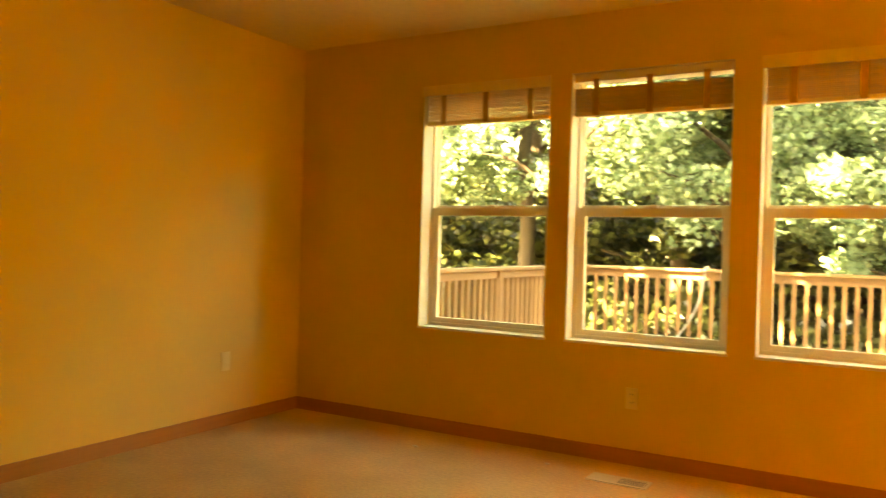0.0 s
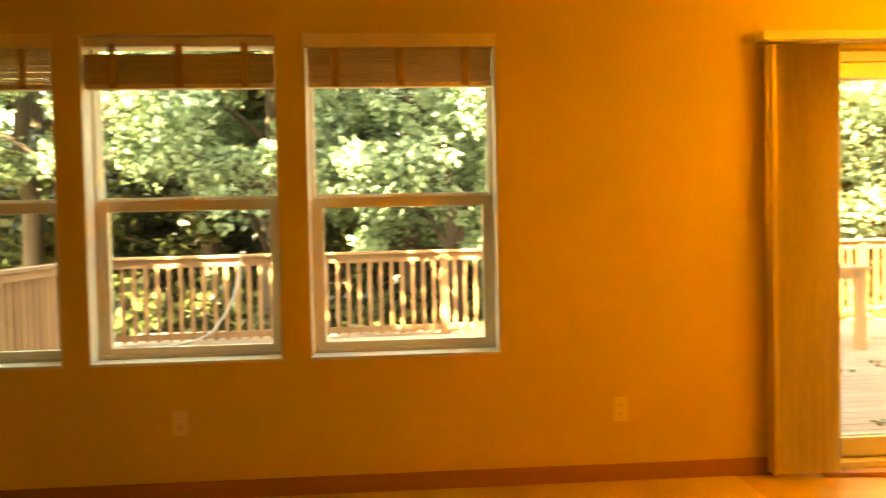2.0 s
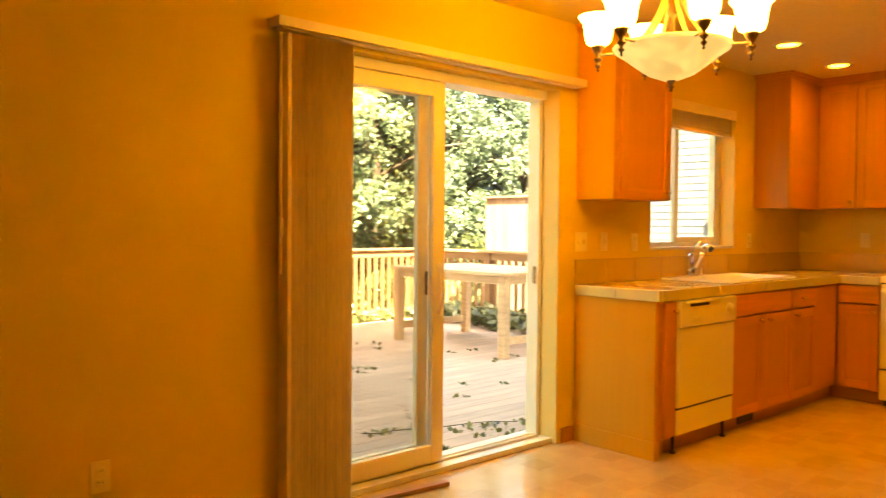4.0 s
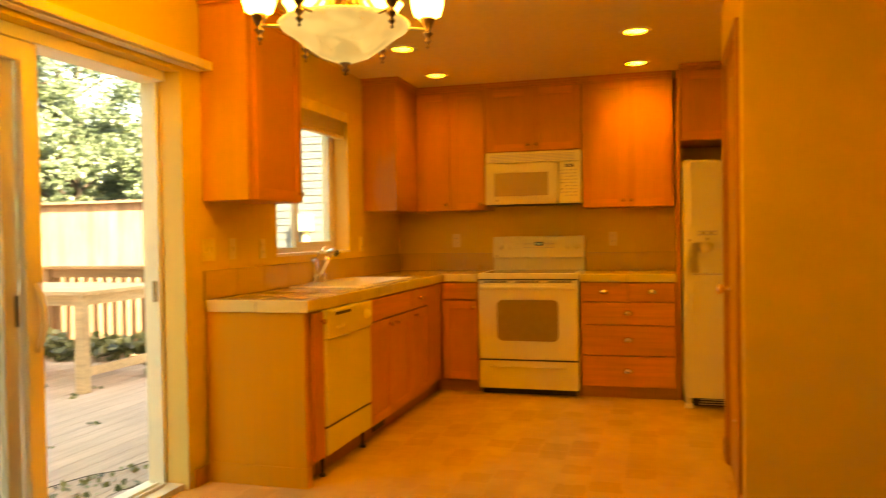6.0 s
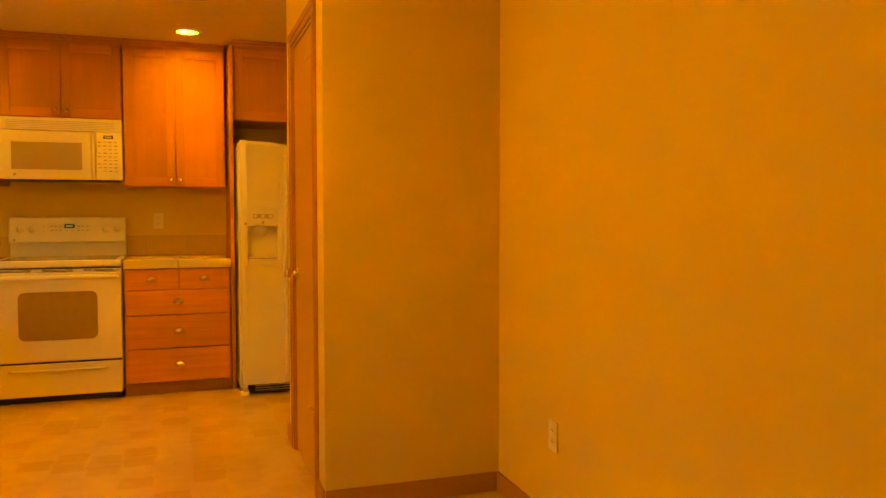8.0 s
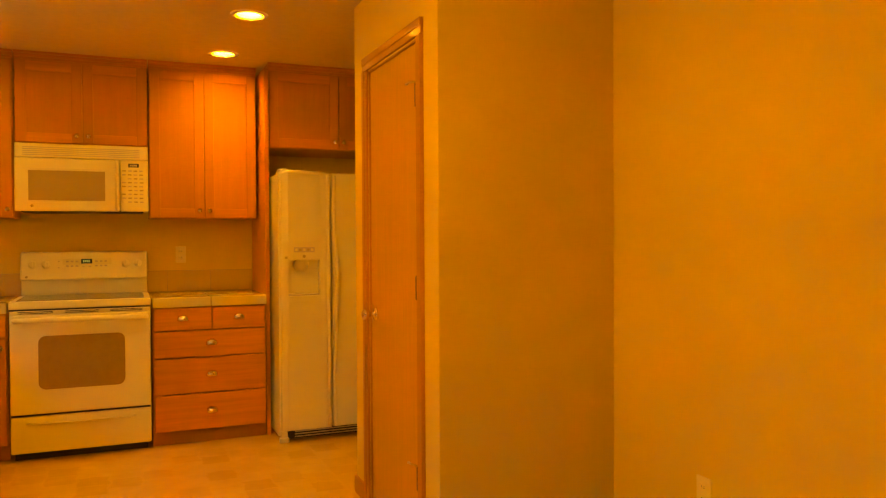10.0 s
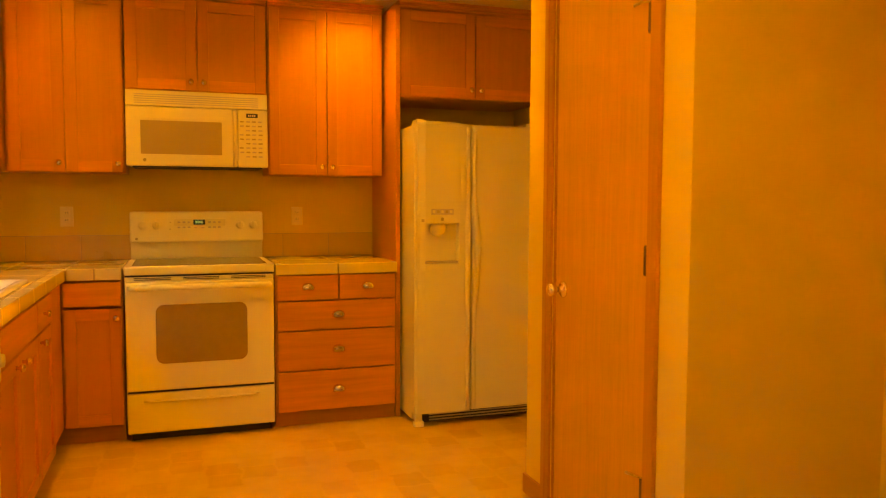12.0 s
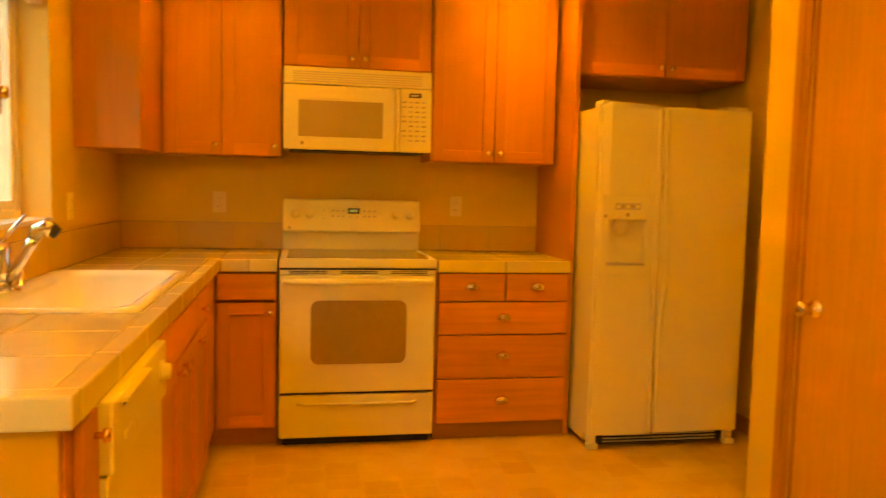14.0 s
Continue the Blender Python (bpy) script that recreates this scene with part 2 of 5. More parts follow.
HOSE = mat("white_hose", (0.34, 0.33, 0.3), 0.5, 0, 0.04, 20, 2, 0.06)


# ---- building helpers ----
def box(bm, x0, x1, y0, y1, z0, z1, bev=0.0):
    r = bmesh.ops.create_cube(bm, size=1.0)["verts"]
    for v in r:
        v.co = Vector((x0 + (v.co.x + 0.5) * (x1 - x0), y0 + (v.co.y + 0.5) * (y1 - y0), z0 + (v.co.z + 0.5) * (z1 - z0)))
    if bev:
        es = list({e for v in r for e in v.link_edges})
        bmesh.ops.bevel(bm, geom=es, offset=bev, segments=2, profile=0.6, affect="EDGES")
    return bm


def boxes(*rows, bev=0.0):
    bm = bmesh.new()
    for r in rows:
        box(bm, *r, bev=bev)
    return bm


def lathe(profile, base=(0, 0, 0), axis=(0, 0, 1), n=20):
    """A turned shape: (radius, height) pairs along an axis from base."""
    bm = bmesh.new()
    q = Vector((0, 0, 1)).rotation_difference(Vector(axis).normalized())
    rings = []
    for r, h in profile:
        ring = []
        for i in range(n):
            a = 2 * math.pi * i / n
            ring.append(bm.verts.new(Vector(base) + q @ Vector((max(r, 1e-4) * math.cos(a), max(r, 1e-4) * math.sin(a), h))))
        rings.append(ring)
    for a, b in zip(rings, rings[1:]):
        for i in range(n):
            bm.faces.new((a[i], a[(i + 1) % n], b[(i + 1) % n], b[i]))
    bm.faces.new(rings[0][::-1])
    bm.faces.new(rings[-1])
    for f in bm.faces:
        f.smooth = True
    return bm


def tube(points, radius, n=10, closed_ends=True):
    """A round bar through points; radius a number or one for each point."""
    bm = bmesh.new()
    pts = [Vector(p) for p in points]
    rad = radius if isinstance(radius, (list, tuple)) else [radius] * len(pts)
    rings = []
    for i, p in enumerate(pts):
        d = (pts[min(i + 1, len(pts) - 1)] - pts[max(i - 1, 0)]).normalized()
        q = Vector((0, 0, 1)).rotation_difference(d)
        rings.append([bm.verts.new(p + q @ Vector((rad[i] * math.cos(2 * math.pi * k / n), rad[i] * math.sin(2 * math.pi * k / n), 0))) for k in range(n)])
    for a, b in zip(rings, rings[1:]):
        for k in range(n):
            bm.faces.new((a[k], a[(k + 1) % n], b[(k + 1) % n], b[k]))
    bm.faces.new(rings[0][::-1])
    bm.faces.new(rings[-1])
    bmesh.ops.recalc_face_normals(bm, faces=bm.faces)
    for f in bm.faces:
        f.smooth = True
    return bm


def arc(p0, p1, p2, n=10):
    """Points of a quadratic curve."""
    a, b, c = Vector(p0), Vector(p1), Vector(p2)
    return [(1 - s) ** 2 * a + 2 * s * (1 - s) * b + s * s * c for s in (i / n for i in range(n + 1))]


def mesh_of(name, bm, material):
    bmesh.ops.recalc_face_normals(bm, faces=bm.faces)
    me = bpy.data.meshes.new(name)
    bm.to_mesh(me)
    bm.free()
    me.materials.append(material)
    return me


def thing(name, at, label, category, group=""):
    ob = new(name)
    ob.location = at
    ob.empty_display_size = 0.1
    return tagged(ob, label, category, group)


def part(name, bm, material, parent, label=""):
    """One mesh in world coordinates, hung under a thing or a part."""
    ob = new(name, mesh_of(name, bm, material))
    ob.parent = parent
    if parent.parent is None and parent.type == "EMPTY":
        ob.matrix_parent_inverse = Matrix.Translation(-parent.location)
    return tagged(ob, label) if label else ob


def single(name, bm, material, label, category, group="", kind=""):
    return tagged(new(name, mesh_of(name, bm, material)), label, category, group, kind)


def structure(name, bm, material, label, category=""):
    return tagged(new(name, mesh_of(name, bm, material)), label, category or name.split("_")[0], "", "structure")


def piece(name, me, parent, at, rz=0.0, scale=(1, 1, 1)):
    """An object of its own on shared mesh data, under part of the setting or a thing."""
    ob = new(name, me)
    ob.parent = parent
    if parent.type == "EMPTY":
        ob.matrix_parent_inverse = Matrix.Translation(-parent.location)
    ob.location, ob.rotation_euler, ob.scale = at, (0, 0, rz), scale
    return ob


# ---- plan, metres ----
XW, XE, YN, YS, YK, H = -3.39, 6.6, 3.92, -3.6, 0.605, 2.425
XM = 1.15                       # end of the kitchen's south wall
PX0, PX1, PY = 3.61, 4.708, 1.377   # pantry block
WINDOWS = [(-2.435, -1.597), (-1.478, -0.62), (-0.492, 0.382)]
WZ0, WZ1 = 0.626, 2.107
SLX0, SLX1, SLZ = 1.72, 3.47, 2.035
KWX0, KWX1, KWZ0, KWZ1 = 4.39, 5.49, 1.113, 2.1
TH = 0.2


def wall_bm(lo, hi, axis, p0, p1, openings=()):
    """A wall along an axis from lo to hi, between planes p0 and p1, with (u0, u1, z0, z1) openings cut through."""
    bm = bmesh.new()
    us = sorted({lo, hi, *[u for o in openings for u in o[:2]]})
    for a, b in zip(us, us[1:]):
        cut = sorted((o[2], o[3]) for o in openings if o[0] <= a + 1e-6 and o[1] >= b - 1e-6)
        z = 0.0
        for c0, c1 in [*cut, (H, H)]:
            if c0 - z > 1e-4:
                (box(bm, a, b, p0, p1, z, c0) if axis == "x" else box(bm, p0, p1, a, b, z, c0))
            z = c1
    bmesh.ops.remove_doubles(bm, verts=bm.verts, dist=1e-5)
    return bm


ops = [(a, b, WZ0, WZ1) for a, b in WINDOWS] + [(SLX0, SLX1, 0.0, SLZ), (KWX0, KWX1, KWZ0, KWZ1)]
wall_north = structure("wall_north", wall_bm(XW - TH, XE + TH, "x", YN, YN + TH, ops), WALL, "ochre painted wall with three windows and a sliding door")
wall_west = structure("wall_west", wall_bm(YS, YN, "y", XW - TH, XW), WALL, "ochre painted plain wall")
wall_east = structure("wall_east", wall_bm(YS, YN, "y", XE, XE + TH), WALL, "ochre painted wall behind the kitchen cabinets")
wall_kitchen_south = structure("wall_kitchen_south", wall_bm(XM, XE, "x", YK - 0.14, YK), WALL, "ochre painted wall beside the pantry")
wall_hall = structure("wall_hall", wall_bm(YS, YK - 0.14, "y", XM, XM + 0.14), WALL, "ochre painted plain wall")
wall_south = structure("wall_south", wall_bm(XW - TH, XE + TH, "x", YS - TH, YS), WALL, "ochre painted plain wall")
pb = wall_bm(PX0, PX1, "x", PY - 0.12, PY, [(3.82, 4.475, 0.0, 2.066)])
for v in ((PX0, PX0 + 0.12), (PX1 - 0.12, PX1)):
    box(pb, v[0], v[1], YK, PY - 0.12, 0, H)
wall_pantry = structure("wall_pantry", pb, WALL, "ochre painted walls of the pantry block")
CANS = ((5.915, 1.87), (5.01, 1.845), (5.83, 3.33), (4.96, 3.3))
CAN_SHARE = (1.0, 1.1, 0.56, 0.62)     # the lamps are not equally strong
cb = bmesh.new()                # ceiling slab with a hole over each recessed light
cxs = sorted([XW - TH, XE + TH] + [x + s for x, y in CANS for s in (-0.065, 0.065)])
cys = sorted([YS - TH, YN + TH] + [y + s for x, y in CANS for s in (-0.065, 0.065)])
for x0, x1 in zip(cxs, cxs[1:]):
    for y0, y1 in zip(cys, cys[1:]):
        if not any(abs((x0 + x1) / 2 - x) < 0.065 and abs((y0 + y1) / 2 - y) < 0.065 for x, y in CANS):
            box(cb, x0, x1, y0, y1, H, H + 0.18)
ceiling = structure("ceiling", cb, CEIL, "tan painted textured ceiling")
EAVE = 5.35                     # unseen second storey, carried on to the west, sized to shade the deck
upper_storey = structure("upper_storey", boxes((XW - 5.0, XE + TH, YN, YN + TH, H + 0.184, EAVE), (XW - 5.0, XE + TH, YS - TH, YS, H + 0.184, EAVE), (XE, XE + TH, YS, YN, H + 0.184, EAVE), (XW - 5.0, XW - 4.8, YS, YN, -0.8, EAVE), (XW - 5.0, XW - TH - 0.004, YN, YN + TH, -0.8, H + 0.182), (XW - 5.0, XW - TH - 0.004, YS - TH, YS, -0.8, H + 0.182)), SIDING, "unseen plain lap-sided upper storey and west wing shading the deck", "wall")
roof = structure("roof", boxes((XW - 5.4, XE + 0.6, YS - 0.5, YN + TH + 0.45, EAVE + 0.004, EAVE + 0.14)), ROOFM, "unseen low dark roof whose eaves shade the deck")
XF = 1.5                        # carpet meets vinyl
floor_carpet = structure("floor_carpet", boxes((XW - TH, XF, YS - TH, YN + TH, -0.1, 0.004)), CARPET, "worn beige carpet", "floor")
floor_vinyl = structure("floor_vinyl", boxes((XF, XE + TH, YS - TH, YN + TH, -0.1, 0.0)), VINYL, "tan sheet vinyl printed as mottled slate", "floor")
foundation = structure("foundation", boxes((XW - TH, XE + TH, YS - TH, YN + TH, -0.75, -0.104)), SIDING, "house foundation under the floor", "foundation")

# baseboards
BH, BT = 0.085, 0.013


def baseboard(x0, x1, y0, y1, m):
    bm = boxes((min(x0, x1), max(x0, x1), min(y0, y1), max(y0, y1), 0.0, BH), bev=0.004)
    return structure("baseboard", bm, m, "stained oak baseboard", "baseboard")


baseboard(XW, XW + BT, YS, YN, OAK_Y)
baseboard(XW + BT, SLX0 - 0.02, YN - BT, YN, OAK_X)
baseboard(SLX1 + 0.035, 3.61, YN - BT, YN, OAK_X)
baseboard(XM, PX0, YK, YK + BT, OAK_X)
baseboard(PX0 - BT, PX0, YK + BT, PY, OAK_Y)
baseboard(PX0, 3.748, PY, PY + BT, OAK_X)
baseboard(4.545, PX1, PY, PY + BT, OAK_X)
baseboard(PX1, PX1 + BT, YK, PY + BT, OAK_Y)
baseboard(PX1 + BT, XE, YK, YK + BT, OAK_X)


# ---- windows ----
def single_hung(n, x0, x1, valance, spread):
    w = thing("window_%d" % n, ((x0 + x1) / 2, YN, WZ0), "white vinyl single-hung window with raised slat blind", "window")
    w["kind"] = "structure"
    z0, z1 = WZ0, WZ1
    # painted lining boards of the opening
    part("lining", boxes((x0 - 0.001, x0 + 0.006, YN + 0.002, YN + 0.135, z0, z1), (x1 - 0.006, x1 + 0.001, YN + 0.002, YN + 0.135, z0, z1), (x0 + 0.006, x1 - 0.006, YN + 0.002, YN + 0.135, z1 - 0.006, z1 + 0.001)), RETURN, w)
    part("window_sill", boxes((x0 - 0.004, x1 + 0.004, YN - 0.006, YN + 0.135, z0 - 0.006, z0 + 0.01), bev=0.003), RETURN, w)
    fy0, fy1 = YN + 0.112, YN + TH - 0.01
    part("window_frame", boxes((x0 + 0.006, x0 + 0.02, fy0, fy1, z0 + 0.01, z1 - 0.006), (x1 - 0.02, x1 - 0.006, fy0, fy1, z0 + 0.01, z1 - 0.006), (x0 + 0.02, x1 - 0.02, fy0, fy1, z0 + 0.01, z0 + 0.03), (x0 + 0.02, x1 - 0.02, fy0, fy1, z1 - 0.036, z1 - 0.006), bev=0.003), VINYL_WHITE, w)
    a, b, zm = x0 + 0.02, x1 - 0.02, 1.35
    up = part("upper_sash", boxes((a, a + 0.007, fy0 + 0.045, fy1 - 0.005, zm, z1 - 0.036), (b - 0.007, b, fy0 + 0.045, fy1 - 0.005, zm, z1 - 0.036), (a + 0.007, b - 0.007, fy0 + 0.045, fy1 - 0.005, zm, zm + 0.035), bev=0.003), VINYL_WHITE, w)
    lo = part("lower_sash", boxes((a, a + 0.04, fy0 + 0.005, fy0 + 0.04, z0 + 0.03, zm + 0.02), (b - 0.04, b, fy0 + 0.005, fy0 + 0.04, z0 + 0.03, zm + 0.02), (a + 0.04, b - 0.04, fy0 + 0.005, fy0 + 0.04, zm - 0.03, zm + 0.02), (a + 0.04, b - 0.04, fy0 + 0.005, fy0 + 0.04, z0 + 0.03, z0 + 0.06), bev=0.003), VINYL_WHITE, w)
    part("pane", boxes((a + 0.005, b - 0.005, fy0 + 0.055, fy0 + 0.058, zm + 0.03, z1 - 0.034)), GLASS, up).visible_shadow = False
    part("pane", boxes((a + 0.03, b - 0.03, fy0 + 0.02, fy0 + 0.023, z0 + 0.056, zm - 0.026)), GLASS, lo).visible_shadow = False
    xc = (x0 + x1) / 2
    part("sash_lock", boxes((xc - 0.03, xc + 0.03, fy0 + 0.008, fy0 + 0.035, zm + 0.02, zm + 0.03), (xc - 0.006, xc + 0.03, fy0 - 0.004, fy0 + 0.012, zm + 0.026, zm + 0.036), bev=0.003), VINYL_WHITE, lo)
    # the blind, drawn up
    bl = thing("slat_blind", (xc, YN + 0.04, 1.87), "tan slat blind drawn up, " + ("valance in place" if valance else "valance missing"), "blind", "window blinds")
    zt = z1 - 0.008
    part("headrail", boxes((x0 + 0.012, x1 - 0.012, YN + 0.022, YN + 0.066, zt - 0.042, zt), bev=0.002), VINYL_WHITE if not valance else VALANCE, bl)
    if valance:
        part("valance", boxes((x0 - 0.003, x1 + 0.003, YN - 0.014, YN - 0.003, zt - 0.058, zt + 0.006), bev=0.003), VALANCE, bl)
    top = zt - 0.046 if valance else zt - 0.075
    nsl = 17
    bot = 1.868
    for i in range(nsl):
        z = bot + 0.024 + (top - bot - 0.024) * (i + 0.5) / nsl
        tilt = -0.2 if spread else 0.05
        bm = bmesh.new()
        box(bm, x0 + 0.014, x1 - 0.014, YN + 0.02, YN + 0.066, z - 0.0013, z + 0.0013)
        for v in bm.verts:
            v.co.z += (v.co.y - YN - 0.043) * (-tilt * 0.25) + 0.0006 * math.sin(i * 2.1 + v.co.x * 3)
        part("slat", bm, BLIND, bl)
    part("bottom_rail", boxes((x0 + 0.014, x1 - 0.014, YN + 0.02, YN + 0.066, bot, bot + 0.022), bev=0.004), VALANCE, bl)
    for fx in (0.16, 0.5, 0.84):
        xx = x0 + (x1 - x0) * fx
        part("ladder_tape", boxes((xx - 0.017, xx + 0.017, YN + 0.016, YN + 0.018, bot + 0.004, zt - 0.03)), TAPE, bl)
    return w


for i, (a, b) in enumerate(WINDOWS):
    single_hung(i + 1, a, b, i != 1, i == 0)


def kitchen_window():
    x0, x1, z0, z1 = KWX0, KWX1, KWZ0, KWZ1
    w = thing("window_4", ((x0 + x1) / 2, YN, z0), "white vinyl sliding window above the sink", "window")
    w["kind"] = "structure"
    part("lining", boxes((x0 - 0.001, x0 + 0.006, YN + 0.002, YN + 0.135, z0, z1), (x1 - 0.006, x1 + 0.001, YN + 0.002, YN + 0.135, z0, z1)), WALL, w)
    part("window_sill", boxes((x0 - 0.004, x1 + 0.004, YN - 0.006, YN + 0.135, z0 - 0.008, z0 + 0.01), bev=0.003), RETURN, w)
    f0, f1 = YN + 0.11, YN + TH - 0.01
    part("window_frame", boxes((x0 + 0.006, x0 + 0.04, f0, f1, z0 + 0.01, z1), (x1 - 0.04, x1 - 0.006, f0, f1, z0 + 0.01, z1), (x0 + 0.04, x1 - 0.04, f0, f1, z0 + 0.01, z0 + 0.04), (x0 + 0.04, x1 - 0.04, f0, f1, z1 - 0.036, z1), bev=0.003), VINYL_WHITE, w)
    m = 4.86
    s = part("sliding_sash", boxes((m, m + 0.045, f0 + 0.005, f0 + 0.035, z0 + 0.04, z1 - 0.036), (x1 - 0.085, x1 - 0.04, f0 + 0.005, f0 + 0.035, z0 + 0.04, z1 - 0.036), (m + 0.045, x1 - 0.085, f0 + 0.005, f0 + 0.035, z0 + 0.04, z0 + 0.075), (m + 0.045, x1 - 0.085, f0 + 0.005, f0 + 0.035, z1 - 0.07, z1 - 0.036), bev=0.003), VINYL_WHITE, w)
    part("pane", boxes((m + 0.04, x1 - 0.08, f0 + 0.018, f0 + 0.021, z0 + 0.07, z1 - 0.066)), GLASS, s).visible_shadow = False
    part("pane", boxes((x0 + 0.038, m + 0.03, f0 + 0.045, f0 + 0.048, z0 + 0.038, z1 - 0.034)), GLASS, w).visible_shadow = False
    bl = thing("slat_blind", ((x0 + x1) / 2, YN + 0.03, 1.93), "tan slat blind drawn up above the sink", "blind", "window blinds")
    part("valance", boxes((x0 - 0.01, x1 - 0.03, YN - 0.022, YN - 0.006, 2.045, 2.118), bev=0.004), VALANCE, bl)
    part("headrail", boxes((x0 + 0.012, x1 - 0.012, YN + 0.02, YN + 0.06, 2.05, 2.094), bev=0.002), VALANCE, bl)
    for i in range(13):
        z = 1.955 + 0.0072 * i
        part("slat", boxes((x0 + 0.014, x1 - 0.014, YN + 0.018, YN + 0.064, z, z + 0.0028)), VALANCE, bl)
    part("bottom_rail", boxes((x0 + 0.014, x1 - 0.014, YN + 0.018, YN + 0.064, 1.93, 1.952), bev=0.004), VALANCE, bl)


kitchen_window()


# ---- sliding door, its blind ----
def sliding_door():
    x0, x1, zt = SLX0, SLX1, SLZ
    d = thing("door_1", ((x0 + x1) / 2, YN, 0), "white sliding glass patio door standing open", "door")
    d["kind"] = "structure"
    part("lining", boxes((x0 - 0.001, x0 + 0.006, YN + 0.002, YN + 0.12, 0, zt), (x1 - 0.006, x1 + 0.001, YN + 0.002, YN + 0.12, 0, zt), (x0 + 0.006, x1 - 0.006, YN + 0.002, YN + 0.069, zt - 0.006, zt + 0.001)), WALL, d)
    f0, f1 = YN + 0.07, YN + TH + 0.01
    part("door_frame", boxes((x0 + 0.006, x0 + 0.05, f0, f1, 0.03, zt - 0.006), (x1 - 0.034, x1 - 0.006, YN + 0.124, f1, 0.03, zt - 0.006), (x0 + 0.05, x1 - 0.034, f0, f1, zt - 0.055, zt - 0.006), bev=0.003), VINYL_WHITE, d)
    part("threshold", boxes((x0 + 0.006, x1 - 0.006, YN + 0.03, f1 + 0.03, 0.001, 0.03), (x0 + 0.05, x1 - 0.05, f0 + 0.03, f0 + 0.04, 0.03, 0.045), (x0 + 0.05, x1 - 0.05, f0 + 0.07, f0 + 0.08, 0.03, 0.045), bev=0.002), VINYL_WHITE, d)

    def panel(name, a, b, y0, y1, stile):
        p = part(name, boxes((a, a + stile, y0, y1, 0.045, zt - 0.058), (b - stile, b, y0, y1, 0.045, zt - 0.058), (a + stile, b - stile, y0, y1, 0.045, 0.045 + 0.09), (a + stile, b - stile, y0, y1, zt - 0.058 - 0.075, zt - 0.058), bev=0.004), VINYL_WHITE, d)
        part("pane", boxes((a + stile - 0.006, b - stile + 0.006, (y0 + y1) / 2 - 0.002, (y0 + y1) / 2 + 0.002, 0.13, zt - 0.128)), SCREENED, p).visible_shadow = False
        return p
    panel("fixed_panel", x0 + 0.05, 2.6, f0 + 0.062, f0 + 0.098, 0.07)
    s = panel("sliding_panel", x0 + 0.055, 2.665, f0 + 0.012, f0 + 0.048, 0.078)
    part("door_pull", tube(arc((2.63, f0 + 0.01, 0.8), (2.63, f0 - 0.06, 0.93), (2.63, f0 + 0.01, 1.06)), 0.011), VINYL_WHITE, s)
    part("latch", boxes((2.575, 2.587, f0 + 0.05, f0 + 0.06, 0.9, 1.02), bev=0.002), BLACK, s)
    part("strike", boxes((x1 - 0.04, x1 - 0.034, YN + 0.135, YN + 0.16, 0.92, 1.02)), NICKEL, d)


sliding_door()


def vertical_blind():
    b = thing("vertical_blind", (1.8, YN - 0.06, 0.02), "tan fabric vertical blind drawn to one side of the patio door", "blind")
    part("headrail", boxes((1.64, 3.57, YN - 0.07, YN - 0.02, 2.045, 2.07), bev=0.003), HEADRAIL, b)
    part("valance", boxes((1.61, 3.59, YN - 0.095, YN - 0.085, 2.05, 2.092), (1.61, 1.62, YN - 0.085, YN, 2.05, 2.092), (3.58, 3.59, YN - 0.085, YN, 2.05, 2.092), (1.62, 3.58, YN - 0.085, YN, 2.084, 2.092), bev=0.002), HEADRAIL, b)
    rnd = random.Random(4)
    for i in range(17):
        x = 1.685 + i * 0.0172
        bm = bmesh.new()
        n = 6
        ang = radians(72 + rnd.uniform(-5, 5))
        vs = []
        for k in range(n + 1):
            u = (k / n - 0.5) * 0.086
            c = 0.006 * (1 - (2 * k / n - 1) ** 2)
            px, py = u * math.cos(ang) - c * math.sin(ang), u * math.sin(ang) + c * math.cos(ang)
            sway = rnd.uniform(-0.002, 0.002)
            vs.append((bm.verts.new((x + px, YN - 0.05 - py, 2.03)), bm.verts.new((x + px + sway, YN - 0.05 - py, 0.025))))
        for p, q in zip(vs, vs[1:]):
            f = bm.faces.new((p[0], q[0], q[1], p[1]))
            f.smooth = True
        bmesh.ops.solidify(bm, geom=list(bm.faces), thickness=0.0012)
        part("vane", bm, FABRIC, b)
    part("wand", tube([(1.632, YN - 0.075, 2.03), (1.63, YN - 0.077, 1.28), (1.629, YN - 0.078, 1.05)], [0.004, 0.004, 0.005], 8), VALANCE, b)
    part("wand_grip", lathe([(0.004, 0), (0.009, 0.01), (0.009, 0.07), (0.004, 0.08)], (1.63, YN - 0.077, 1.2), n=10), VALANCE, b)
    part("end_batten", boxes((1.655, 1.672, YN - 0.09, YN - 0.012, 0.02, 2.03), bev=0.004), FABRIC, b)


vertical_blind()


# ---- kitchen cabinets ----
FX, FY = 5.995, 3.362            # face planes of the east and north base runs
UX, UY = 6.275, 3.655            # face planes of the upper runs


def face(side, plane):
    """Maps (u, v, w) on a cabinet face to the world: u along it, v up, w outward."""
    if side == "E":
        return lambda u0, u1, v0, v1, w0, w1: (plane - w1, plane - w0, u0, u1, v0, v1)
    if side == "N":
        return lambda u0, u1, v0, v1, w0, w1: (u0, u1, plane - w1, plane - w0, v0, v1)
    return lambda u0, u1, v0, v1, w0, w1: (u0, u1, plane + w0, plane + w1, v0, v1)


def out(side):
    return {"E": (-1, 0, 0), "N": (0, -1, 0), "S": (0, 1, 0)}[side]


def on(side, plane, u, v, w):
    return (plane - w, u, v) if side == "E" else (u, plane - w, v) if side == "N" else (u, plane + w, v)


